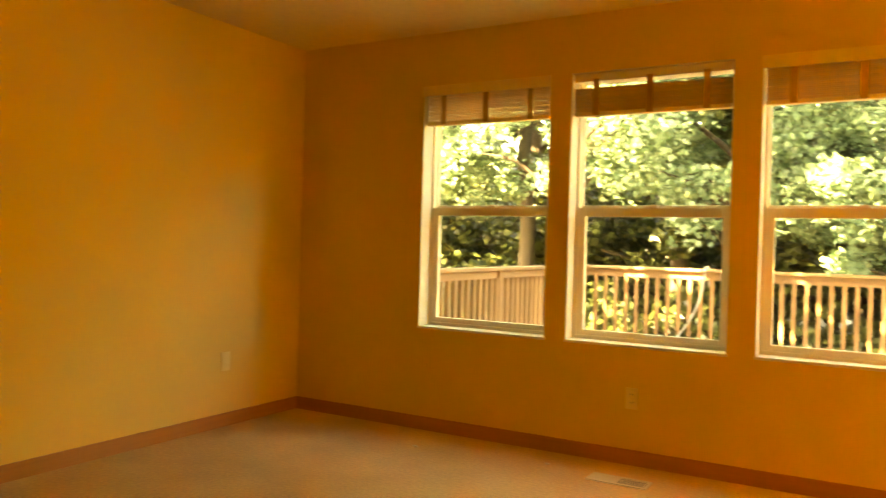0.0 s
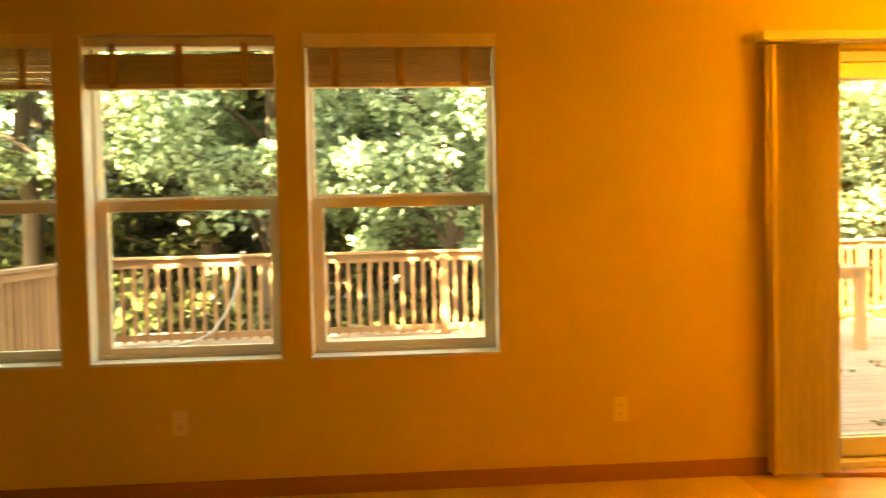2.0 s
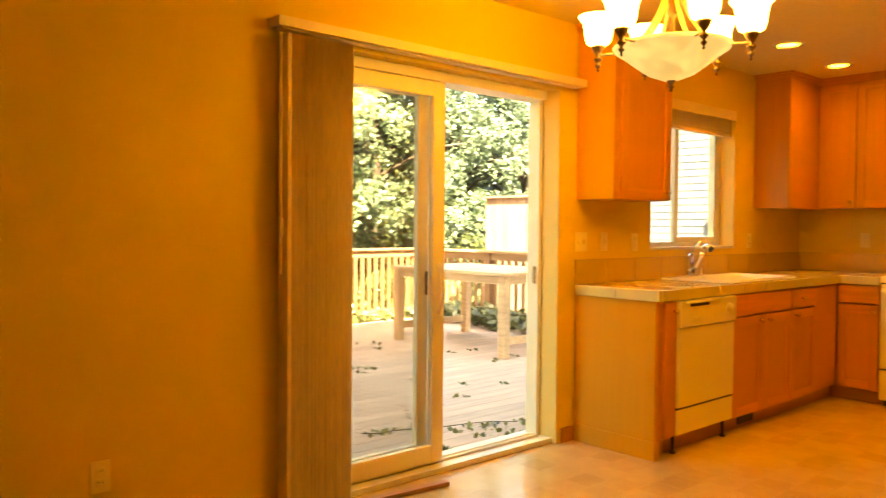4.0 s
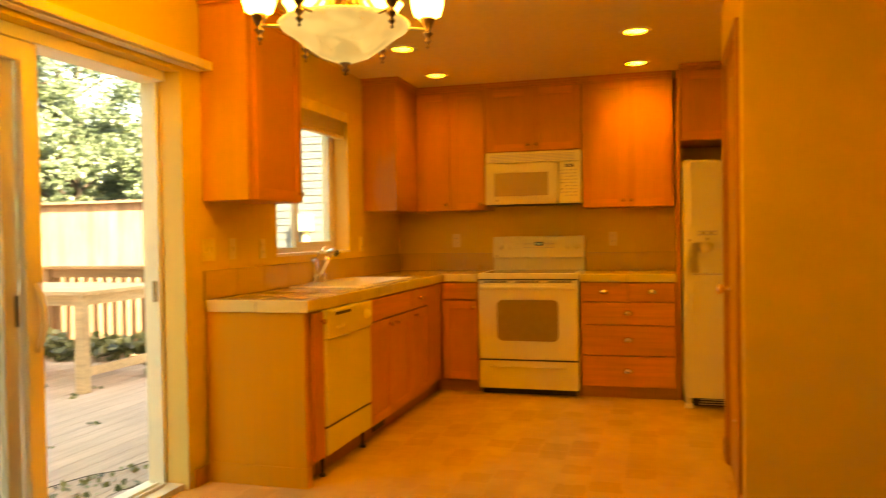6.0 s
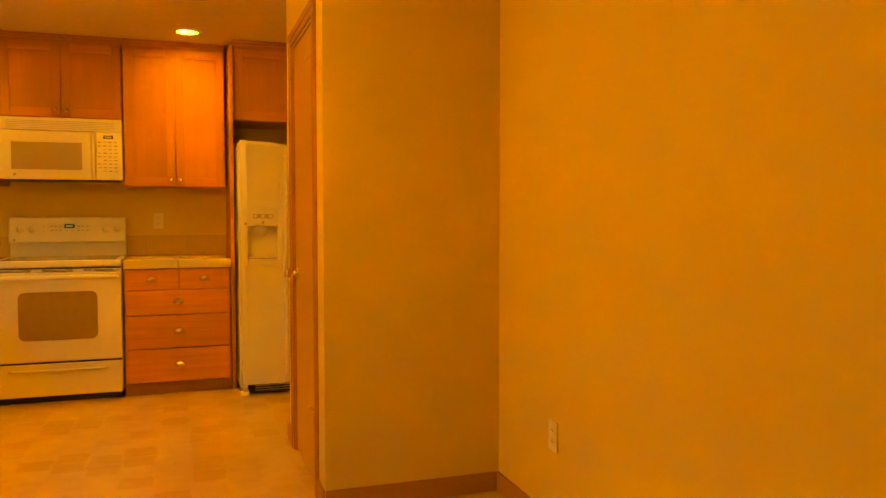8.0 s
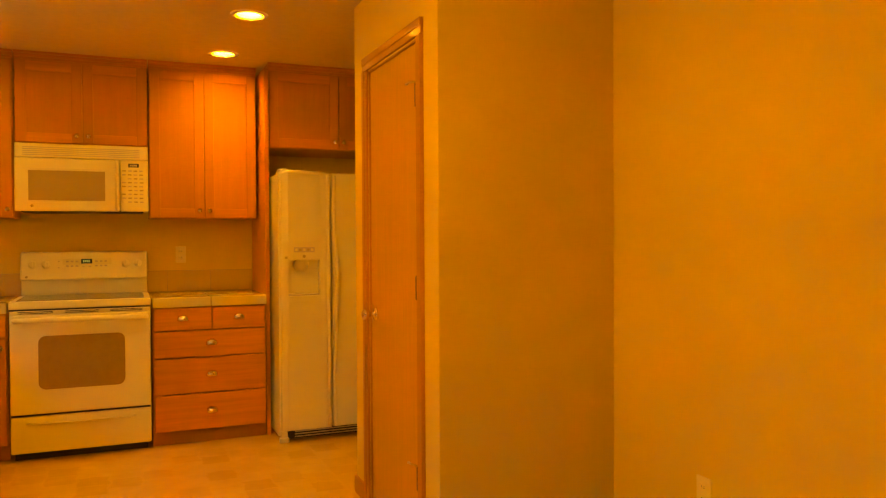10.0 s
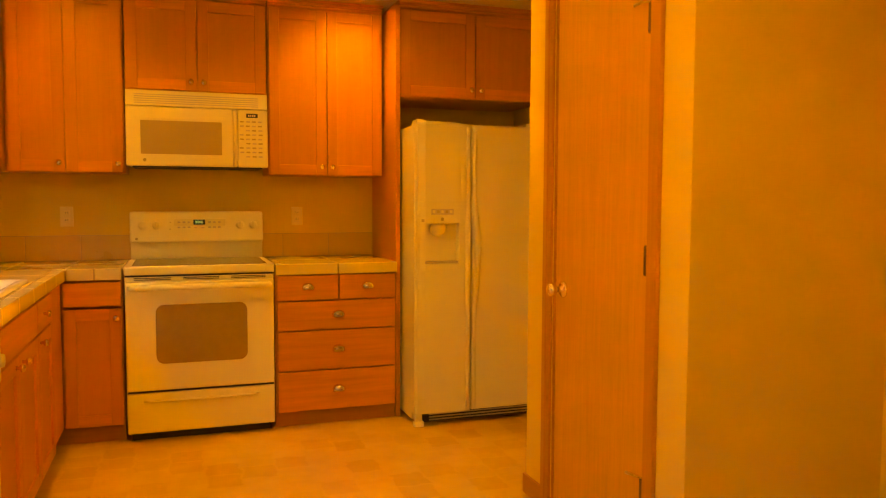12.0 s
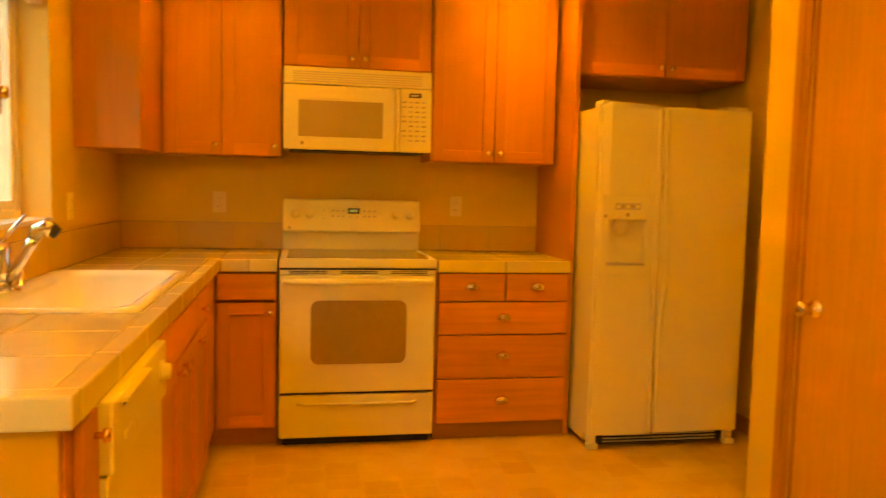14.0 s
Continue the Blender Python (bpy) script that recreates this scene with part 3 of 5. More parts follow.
def knob(parent, side, plane, u, v, w=0.02):
    part("knob", lathe([(0.007, 0), (0.006, 0.01), (0.014, 0.016), (0.0155, 0.022), (0.012, 0.028), (0.002, 0.03)], on(side, plane, u, v, w), out(side), 16), NICKEL, parent, "satin nickel knob")


def cup_pull(parent, side, plane, u, v, w=0.02):
    bm = lathe([(0.036, 0), (0.035, 0.006), (0.028, 0.016), (0.014, 0.022), (0.001, 0.023)], (0, 0, 0), (0, 0, 1), 20)
    for q in bm.verts:
        du, dv, dw = q.co.x, q.co.y * 0.75, q.co.z
        if dv < -0.013:
            dv = -0.013
        q.co = Vector(on(side, plane, u + du, v + dv, w + dw))
    part("cup_pull", bm, NICKEL, parent, "satin nickel cup pull")


def shaker_door(parent, side, plane, u0, u1, v0, v1, knob_at=None, stile=0.058):
    f = face(side, plane)
    bm = bmesh.new()
    box(bm, *f(u0 + stile - 0.004, u1 - stile + 0.004, v0 + stile - 0.004, v1 - stile + 0.004, 0.002, 0.010))
    d = part("door", bm, MAPLE_V, parent)
    for a in (u0, u1 - stile):
        part("stile", boxes(f(a, a + stile, v0, v1, 0.001, 0.02), bev=0.0025), MAPLE_V, d)
    for a in (v0, v1 - stile):
        part("rail", boxes(f(u0 + stile, u1 - stile, a, a + stile, 0.001, 0.0195), bev=0.0025), MAPLE_Y if side == "E" else MAPLE_X, d)
    if knob_at:
        knob(d, side, plane, *knob_at)
    return d


def drawer_front(parent, side, plane, u0, u1, v0, v1, pulls=(), material=None, round_knob=False):
    bm = bmesh.new()
    box(bm, *face(side, plane)(u0, u1, v0, v1, 0.001, 0.02), bev=0.003)
    d = part("drawer_front", bm, material or (MAPLE_Y if side == "E" else MAPLE_X), parent)
    for u in pulls:
        (knob if round_knob else cup_pull)(d, side, plane, u, (v0 + v1) / 2)
    return d


def crown(parent, rows):
    """Stepped crown moulding against the ceiling along (x0, x1, y0, y1) footprints."""
    bm = bmesh.new()
    for x0, x1, y0, y1, sx, sy in rows:
        for k, (z0, z1) in enumerate(((2.375, 2.39), (2.39, 2.408), (2.408, H - 0.002))):
            g = (0.006, 0.016, 0.03)[k]
            box(bm, x0 - g * (sx in ("-", "b")), x1 + g * (sx == "+"), y0 - g * (sy in ("-", "b")), y1 + g * (sy in ("+", "b")), z0, z1, bev=0.003)
    part("crown_moulding", bm, MAPLE_Y, parent)


UZ, UT = 1.412, 2.376
G = "kitchen wall cabinets"
# end wall cabinet beside the patio door
c = thing("wall_cabinet", (3.9, YN, UZ), "maple wall cabinet with pale end panel between door and sink window", "cabinet", G)
part("body", boxes((3.626, 4.172, UY, YN - 0.003, UZ, UT), bev=0.002), MAPLE_V, c)
part("end_panel", boxes((3.619, 3.625, UY + 0.002, YN - 0.004, UZ, UT)), PALE_V, c, "pale maple veneer end panel")
shaker_door(c, "N", UY, 3.672, 4.168, UZ + 0.004, UT - 0.01, (4.122, UZ + 0.05))
crown(c, [(3.619, 4.172, UY, YN - 0.003, "-", "-")])
# corner wall cabinet
c = thing("wall_cabinet", (6.1, YN, UZ), "maple corner wall cabinet against the ceiling", "cabinet", G)
part("body", boxes((5.786, UX - 0.002, 3.645, YN - 0.003, UZ, UT), (UX, XE - 0.003, 3.645, YN - 0.003, UZ, UT), bev=0.002), MAPLE_V, c)
part("end_panel", boxes((5.779, 5.785, 3.648, YN - 0.004, UZ, UT)), MAPLE_V, c)
crown(c, [(5.779, XE - 0.003, 3.645, YN - 0.003, "-", "-")])


def upper(y0, y1, z0, label, doors, front=UX, back=XE - 0.003):
    u = thing("wall_cabinet", (front, (y0 + y1) / 2, z0), label, "cabinet", G)
    part("body", boxes((front + 0.004, back, y0 + 0.001, y1 - 0.001, z0, UT), bev=0.002), MAPLE_V, u)
    for a, b, k in doors:
        shaker_door(u, "E", front, a, b, z0 + 0.004, UT - 0.012, (k, z0 + 0.05))
    crown(u, [(front, back, y0 + 0.001, y1 - 0.001, "-", "n")])
    return u


upper(3.062, 3.642, UZ, "maple two-door wall cabinet in the corner", [(3.358, 3.625, 3.385), (3.07, 3.352, 3.097)])
upper(2.302, 3.058, 1.868, "short maple two-door cabinet above the microwave", [(2.684, 3.05, 2.715), (2.31, 2.678, 2.647)])
upper(1.618, 2.298, UZ, "maple two-door wall cabinet beside the refrigerator panel", [(1.962, 2.29, 1.99), (1.626, 1.955, 1.927)])
FRX = 6.065
u = upper(0.64, 1.575, 1.872, "deep maple two-door cabinet above the refrigerator", [(1.108, 1.568, 1.135), (0.648, 1.102, 1.075)], FRX)
tp = thing("tall_end_panel", (6.2, 1.59, 0), "tall maple panel standing beside the refrigerator", "panel")
part("board", boxes((6.023, XE - 0.003, 1.579, 1.603, 0.0, UT)), MAPLE_V, tp)
part("edge_strip", boxes((6.019, 6.0225, 1.578, 1.604, 0.0, UT), bev=0.001), MAPLE_V, tp)

# base cabinets
GB = "kitchen base cabinets"
CT0, CT1 = 0.858, 0.915
c = thing("base_cabinet", (3.76, 3.6, 0), "maple end of the sink run with pale veneer side panel", "cabinet", GB)
part("end_panel", boxes((3.612, 3.628, FY + 0.004, YN - 0.016, 0.1, CT0 - 0.002), bev=0.001), PALE_V, c, "pale maple veneer end panel")
part("stile", boxes((3.63, 3.784, FY, FY + 0.06, 0.1, CT0 - 0.002), bev=0.002), MAPLE_V, c)
d = part("narrow_front", boxes((3.672, 3.782, FY - 0.019, FY - 0.001, 0.115, CT0 - 0.012), bev=0.003), MAPLE_V, c)
knob(d, "N", FY, 3.75, 0.8)
part("end_toe_board", boxes((3.606, 3.66, FY - 0.002, YN - 0.016, 0.0, 0.1), bev=0.002), PALE_V, c)
part("toe_kick", boxes((3.66, 3.784, FY + 0.055, FY + 0.07, 0.0, 0.1)), OAK_X, c)

c = thing("base_cabinet", (4.79, 3.6, 0), "maple sink base cabinet with two doors", "cabinet", GB)
part("body", boxes((4.4, 5.188, FY + 0.02, FY + 0.032, 0.1, CT0 - 0.002), (4.4, 5.188, FY + 0.032, YN - 0.016, 0.1, 0.12), (4.4, 4.415, FY + 0.032, YN - 0.016, 0.12, 0.7), (5.173, 5.188, FY + 0.032, YN - 0.016, 0.12, 0.7)), MAPLE_V, c)
drawer_front(c, "N", FY, 4.405, 5.183, 0.72, CT0 - 0.012)
shaker_door(c, "N", FY, 4.405, 4.791, 0.105, 0.71, (4.735, 0.675))
shaker_door(c, "N", FY, 4.797, 5.183, 0.105, 0.71, (4.85, 0.675))
part("toe_kick", boxes((4.4, 5.188, FY + 0.06, FY + 0.075, 0, 0.1)), OAK_X, c)
part("floor_register", boxes((4.62, 4.82, FY + 0.052, FY + 0.06, 0.02, 0.085), bev=0.002), BLACK, c, "dark grille in the toe kick")

c = thing("base_cabinet", (5.6, 3.6, 0), "narrow maple base cabinet with one drawer", "cabinet", GB)
part("body", boxes((5.19, FX - 0.002, FY + 0.02, YN - 0.016, 0.1, 0.72), (5.45, FX - 0.002, FY + 0.02, YN - 0.016, 0.722, CT0 - 0.002), (5.19, 5.448, FY + 0.02, FY + 0.04, 0.722, CT0 - 0.002)), MAPLE_V, c)
drawer_front(c, "N", FY, 5.195, 5.57, 0.72, CT0 - 0.012, (5.34,), None, True)
shaker_door(c, "N", FY, 5.195, 5.57, 0.105, 0.71, (5.245, 0.675))
part("corner_filler", boxes((5.576, 5.965, FY - 0.001, FY + 0.018, 0.105, CT0 - 0.012), bev=0.002), MAPLE_V, c)
part("toe_kick", boxes((5.19, FX + 0.06, FY + 0.06, FY + 0.075, 0, 0.1)), OAK_X, c)

c = thing("base_cabinet", (6.2, 3.22, 0), "maple base cabinet in the corner beside the range", "cabinet", GB)
part("body", boxes((FX + 0.022, XE - 0.016, 3.074, YN - 0.016, 0.1, CT0 - 0.002), bev=0.001), MAPLE_V, c)
drawer_front(c, "E", FX, 3.08, 3.352, 0.722, CT0 - 0.012)
shaker_door(c, "E", FX, 3.08, 3.352, 0.1, 0.708, (3.105, 0.66))
part("toe_kick", boxes((FX + 0.05, FX + 0.065, 3.074, 3.425, 0, 0.1)), OAK_Y, c)

c = thing("drawer_cabinet", (6.2, 1.95, 0), "maple bank of five drawers with cup pulls", "cabinet", GB)
part("body", boxes((FX + 0.022, XE - 0.016, 1.608, 2.298, 0.085, CT0 - 0.002), bev=0.001), MAPLE_V, c)
drawer_front(c, "E", FX, 1.952, 2.288, 0.713, CT0 - 0.008, (2.12,))
drawer_front(c, "E", FX, 1.62, 1.942, 0.713, CT0 - 0.008, (1.78,))
for z0, z1 in ((0.545, 0.706), (0.32, 0.538), (0.09, 0.313)):
    drawer_front(c, "E", FX, 1.62, 2.288, z0, z1, (1.95,))
part("toe_kick", boxes((FX + 0.03, FX + 0.045, 1.608, 2.298, 0, 0.085)), OAK_Y, c)

# ---- counter, tile by tile ----
CX, CY = 5.968, 3.338
SX0, SX1, SY0, SY1 = 4.46, 5.39, 3.42, 3.87
ctr = single("countertop", boxes((3.602, SX0, CY + 0.008, YN - 0.016, CT0, CT1 - 0.008), (SX1, XE - 0.016, CY + 0.008, YN - 0.016, CT0, CT1 - 0.008), (SX0, SX1, CY + 0.008, SY0, CT0, CT1 - 0.008), (SX0, SX1, SY1, YN - 0.016, CT0, CT1 - 0.008), (CX + 0.008, XE - 0.016, 3.074, CY + 0.008, CT0, CT1 - 0.008)), GROUT, "tan glazed tile countertop with rounded tile edge", "countertop")
ctr2 = single("countertop", boxes((CX + 0.008, XE - 0.016, 1.607, 2.298, CT0, CT1 - 0.008)), GROUT, "short tan glazed tile countertop beside the range", "countertop")
TILES = []


def tile_mesh(sx, sy, sz, m):
    bm = boxes((0, sx, 0, sy, 0, sz))
    bmesh.ops.bevel(bm, geom=[e for e in bm.edges], offset=min(0.003, sz * 0.3), segments=1, affect="EDGES")
    return mesh_of("tile", bm, m)


def field(x0, x1, y0, y1, step, holes=()):
    nx, ny = max(1, round((x1 - x0) / step)), max(1, round((y1 - y0) / step))
    sx, sy = (x1 - x0) / nx, (y1 - y0) / ny
    me = tile_mesh(sx - 0.005, sy - 0.005, 0.01, TILE)
    for i in range(nx):
        for j in range(ny):
            TILES.append((me, (x0 + i * sx + 0.0025, y0 + j * sy + 0.0025, CT1 - 0.01)))


EDGE = 0.05
field(3.602 + EDGE, SX0, CY + EDGE, YN - 0.016, 0.28)
field(SX1, CX + EDGE, CY + EDGE, YN - 0.016, 0.28)
field(SX0, SX1, CY + EDGE, SY0, 0.3)
field(SX0, SX1, SY1, YN - 0.016, 0.3)
field(CX + EDGE, XE - 0.016, CY, YN - 0.016, 0.29)
field(CX + EDGE, XE - 0.016, 3.074, CY, 0.29)
field(CX + EDGE, XE - 0.016, 1.607, 2.298, 0.29)


def edge_tiles(axis, lo, hi, p, step, name="edge_tile"):
    """Cap tiles with a rounded front along an edge."""
    n = max(1, round((hi - lo) / step))
    s = (hi - lo) / n
    if axis == "x":
        bm = boxes((0, s - 0.004, 0, EDGE, 0, CT1 - CT0 + 0.004), bev=0.006)
    else:
        bm = boxes((0, EDGE, 0, s - 0.004, 0, CT1 - CT0 + 0.004), bev=0.006)
    me = mesh_of("edge_tile", bm, TILE)
    for i in range(n):
        at = (lo + i * s + 0.002, p, CT0 - 0.002) if axis == "x" else (p, lo + i * s + 0.002, CT0 - 0.002)
        TILES.append((me, at))


edge_tiles("x", 3.6 + EDGE, CX, CY, 0.29)
edge_tiles("y", CY, YN - 0.016, 3.6, 0.29)
edge_tiles("y", 3.074, CY - 0.002, CX, 0.16)
edge_tiles("y", 1.607, 2.298, CX, 0.35)

# backsplash
bs1 = structure("backsplash", boxes((3.612, XE - 0.015, YN - 0.012, YN - 0.001, CT1 - 0.005, 1.06)), GROUT, "tan tile backsplash band along the sink wall", "backsplash")
bs2 = structure("backsplash", boxes((XE - 0.012, XE - 0.001, 1.606, YN - 0.013, CT1 - 0.005, 1.06)), GROUT, "tan tile backsplash band behind the range", "backsplash")
SPL = []
n = 10
s = (XE - 0.016 - 3.612) / n
me = mesh_of("tile", boxes((0, s - 0.003, 0, 0.004, 0, 0.139), bev=0.0012), SPLASH)
for i in range(n):
    SPL.append((bs1, me, (3.612 + i * s, YN - 0.016, CT1 + 0.003)))
n = 8
s = (YN - 0.017 - 1.607) / n
me = mesh_of("tile", boxes((0, 0.004, 0, s - 0.003, 0, 0.139), bev=0.0012), SPLASH)
for i in range(n):
    SPL.append((bs2, me, (XE - 0.016, 1.607 + i * s, CT1 + 0.003)))


# ---- sink and tap ----
def sink():
    s = thing("sink", ((SX0 + SX1) / 2, 3.65, CT1), "white enamel drop-in kitchen sink, empty", "sink")
    bm = bmesh.new()
    x0, x1, y0, y1 = SX0 - 0.02, SX1 + 0.02, SY0 - 0.02, SY1 + 0.02

    def ring(a, b, c, d, r, z, n=5):
        pts = []
        for cx, cy, a0 in ((b - r, d - r, 0), (a + r, d - r, 90), (a + r, c + r, 180), (b - r, c + r, 270)):
            for k in range(n + 1):
                t = radians(a0 + 90 * k / n)
                pts.append(bm.verts.new((cx + r * math.cos(t), cy + r * math.sin(t), z)))
        return pts
    g = [ring(x0, x1, y0, y1, 0.05, CT1 + 0.001), ring(x0 + 0.003, x1 - 0.003, y0 + 0.003, y1 - 0.003, 0.05, CT1 + 0.012), ring(x0 + 0.02, x1 - 0.02, y0 + 0.02, y1 - 0.02, 0.05, CT1 + 0.014),
         ring(x0 + 0.045, x1 - 0.045, y0 + 0.04, y1 - 0.085, 0.06, CT1 + 0.01), ring(x0 + 0.052, x1 - 0.052, y0 + 0.047, y1 - 0.092, 0.06, CT1 - 0.01),
         ring(x0 + 0.075, x1 - 0.075, y0 + 0.07, y1 - 0.11, 0.07, CT1 - 0.15), ring(x0 + 0.12, x1 - 0.12, y0 + 0.11, y1 - 0.15, 0.06, CT1 - 0.165)]
    for a, b in zip(g, g[1:]):
        for i in range(len(a)):
            bm.faces.new((a[i], a[(i + 1) % len(a)], b[(i + 1) % len(a)], b[i]))
    bm.faces.new(g[-1])
    for f in bm.faces:
        f.smooth = True
    part("bowl", bm, PORCELAIN, s)
    part("drain", lathe([(0.045, 0), (0.045, 0.003), (0.03, 0.001), (0.001, 0.001)], ((SX0 + SX1) / 2, 3.63, CT1 - 0.164), n=20), CHROME, s)
    z = CT1 + 0.012
    f = thing("kitchen_tap", (4.79, 3.862, z), "chrome pull-out kitchen tap with lever handle on the sink", "tap")
    X, Y = 4.79, 3.862
    part("base_plate", lathe([(0.001, 0), (0.055, 0), (0.055, 0.006), (0.03, 0.014), (0.001, 0.014)], (X, Y, z), n=24), CHROME, f)
    part("tap_body", lathe([(0.026, 0.01), (0.025, 0.06), (0.024, 0.11), (0.026, 0.125), (0.022, 0.15), (0.001, 0.155)], (X, Y, z), n=20), CHROME, f)
    part("spout", tube([(X, Y - 0.012, z + 0.03), (X - 0.004, Y - 0.05, z + 0.085), (X - 0.008, Y - 0.08, z + 0.135), (X - 0.012, Y - 0.1, z + 0.17)], [0.018, 0.016, 0.016, 0.017], 14), CHROME, f)
    part("spray_head", tube([(X - 0.011, Y - 0.096, z + 0.163), (X - 0.013, Y - 0.11, z + 0.192), (X - 0.015, Y - 0.13, z + 0.2), (X - 0.016, Y - 0.152, z + 0.19)], [0.018, 0.022, 0.024, 0.024], 14), CHROME, f)
    part("spray_nozzle", tube([(X - 0.016, Y - 0.151, z + 0.1905), (X - 0.017, Y - 0.166, z + 0.18)], [0.022, 0.019], 14), BLACK, f, "black rubber nozzle")
    part("lever", tube([(X, Y, z + 0.15), (X - 0.005, Y - 0.025, z + 0.18), (X - 0.012, Y - 0.075, z + 0.235)], [0.009, 0.007, 0.005], 10), CHROME, f)
    part("side_cap", lathe([(0.017, 0), (0.016, 0.012), (0.011, 0.02), (0.012, 0.05), (0.001, 0.055)], (X + 0.1, Y - 0.02, z), n=16), CHROME, f)


sink()


# ---- range ----
def kitchen_range():
    y0, y1, xf = 2.306, 3.064, 5.95
    r = thing("range", (6.25, (y0 + y1) / 2, 0), "white freestanding electric range with glass hob", "range")
    yc = (y0 + y1) / 2
    part("body", boxes((xf + 0.045, 6.57, y0, y1, 0.045, 0.88), bev=0.003), ENAMEL, r)
    part("plinth", boxes((xf + 0.06, 6.5, y0 + 0.02, y1 - 0.02, 0.0, 0.045)), BLACK, r, "black recessed plinth")
    part("hob_rim", boxes((xf + 0.005, 6.5, y0 - 0.001, y1 + 0.001, 0.878, 0.922), bev=0.008), ENAMEL, r)
    part("hob", boxes((xf + 0.05, 6.47, y0 + 0.035, y1 - 0.035, 0.921, 0.9245), bev=0.001), HOB_GLASS, r, "grey glass ceramic hob")
    bm = bmesh.new()
    box(bm, 6.53, 6.575, y0 + 0.004, y1 - 0.004, 0.92, 1.03, bev=0.004)
    part("splash_panel", bm, ENAMEL, r)
    bm = bmesh.new()
    box(bm, 6.485, 6.575, y0 + 0.002, y1 - 0.002, 1.018, 1.197, bev=0.012)
    for v in bm.verts:
        if v.co.x < 6.52:
            v.co.x += (v.co.z - 1.018) * 0.22
    con = part("control_console", bm, ENAMEL, r)

    def cx(z):
        return 6.485 + (z - 1.018) * 0.22
    for fr in (0.095, 0.195, 0.82, 0.92):
        y = y1 - fr * (y1 - y0)
        k = part("dial", lathe([(0.026, 0), (0.026, 0.004), (0.0255, 0.0055), (0.0245, 0.006), (0.0215, 0.0062), (0.0205, 0.007), (0.019, 0.02), (0.0185, 0.021), (0.0172, 0.0215), (0.001, 0.022)], (cx(1.115) + 0.001, y, 1.115), (-1, 0, 0.22), 20), ENAMEL, con, "white control dial")
        part("dial_grip", boxes((cx(1.115) - 0.034, cx(1.115) - 0.02, y - 0.004, y + 0.004, 1.1, 1.14), bev=0.002), ENAMEL, k)
    yd = y1 - 0.51 * (y1 - y0)
    part("keypad", boxes((cx(1.12) - 0.0015, cx(1.12) + 0.004, yd - 0.15, yd + 0.14, 1.082, 1.155), bev=0.001), ENAMEL, con)
    xk = cx(1.12) - 0.0015
    part("display", boxes((xk - 0.002, xk + 0.002, yd - 0.033, yd + 0.033, 1.12, 1.15)), BLACK, con, "dark clock display")
    bm = bmesh.new()
    for i in range(4):
        yy = yd + 0.018 - i * 0.011
        box(bm, xk - 0.003, xk - 0.0022, yy - 0.0035, yy + 0.0035, 1.128, 1.143)
    part("display_digits", bm, LED_GREEN, con, "lit green digits")
    for i in range(5):
        for j in range(2):
            for sgn in (-1, 1):
                yy = yd + sgn * (0.058 + 0.028 * (i % 3)) if i < 3 else yd + sgn * 0.02 * (i - 3.5) * 2
                zz = 1.135 - 0.03 * j if i < 3 else 1.1
                if i >= 3 and j:
                    continue
                part("button", boxes((xk - 0.003, xk + 0.001, yy - 0.008, yy + 0.008, zz - 0.005, zz + 0.005), bev=0.001), GREYBAR, con)
    for zz in (1.095, 1.135):
        part("indicator", lathe([(0.004, 0), (0.003, 0.002), (0.0005, 0.002)], (cx(zz), y1 - 0.295 * (y1 - y0), zz), (-1, 0, 0), 8), DARKBAR, con)
    part("badge", lathe([(0.008, 0), (0.008, 0.001), (0.0005, 0.0015)], (cx(1.04) - 0.001, y1 - 0.04, 1.04), (-1, 0, 0.2), 12), DARKBAR, con, "round grey badge")
    # oven door round its window
    wy0, wy1, wz0, wz1 = 2.452, 2.914, 0.412, 0.722
    d = part("oven_door", boxes((xf, xf + 0.04, y0 + 0.004, y1 - 0.004, 0.272, 0.842), bev=0.007), ENAMEL, r)
    bm = bmesh.new()
    rr = 0.04
    pts = []
    for cy, cz, a0 in ((wy1 - rr, wz1 - rr, 0), (wy0 + rr, wz1 - rr, 90), (wy0 + rr, wz0 + rr, 180), (wy1 - rr, wz0 + rr, 270)):
        for k in range(6):
            t = radians(a0 + 18 * k)
            pts.append((cy + rr * math.cos(t), cz + rr * math.sin(t)))
    a = [bm.verts.new((xf - 0.0025, p, q)) for p, q in pts]
    b = [bm.verts.new((xf + 0.004, p, q)) for p, q in pts]
    bm.faces.new(a)
    bm.faces.new(b[::-1])
    for i in range(len(a)):
        bm.faces.new((a[i], a[(i + 1) % len(a)], b[(i + 1) % len(a)], b[i]))
    part("oven_window", bm, OVEN_GLASS, d, "brown tinted oven window")
    part("door_handle", tube([(xf + 0.005, y0 + 0.03, 0.812), (xf - 0.03, y0 + 0.035, 0.815), (xf - 0.042, y0 + 0.07, 0.816), (xf - 0.046, yc, 0.817), (xf - 0.042, y1 - 0.07, 0.816), (xf - 0.03, y1 - 0.035, 0.815), (xf + 0.005, y1 - 0.03, 0.812)], 0.016, 12), ENAMEL, d)
    part("vent_strip", boxes((xf + 0.012, xf + 0.044, y0 + 0.004, y1 - 0.004, 0.846, 0.867), bev=0.002), ENAMEL, r)
    # black bar stands for the shadow below the hob rim
    part("hob_gap", boxes((xf + 0.02, xf + 0.05, y0 + 0.002, y1 - 0.002, 0.8675, 0.8785)), BLACK, r, "black bar for the shade under the hob rim")
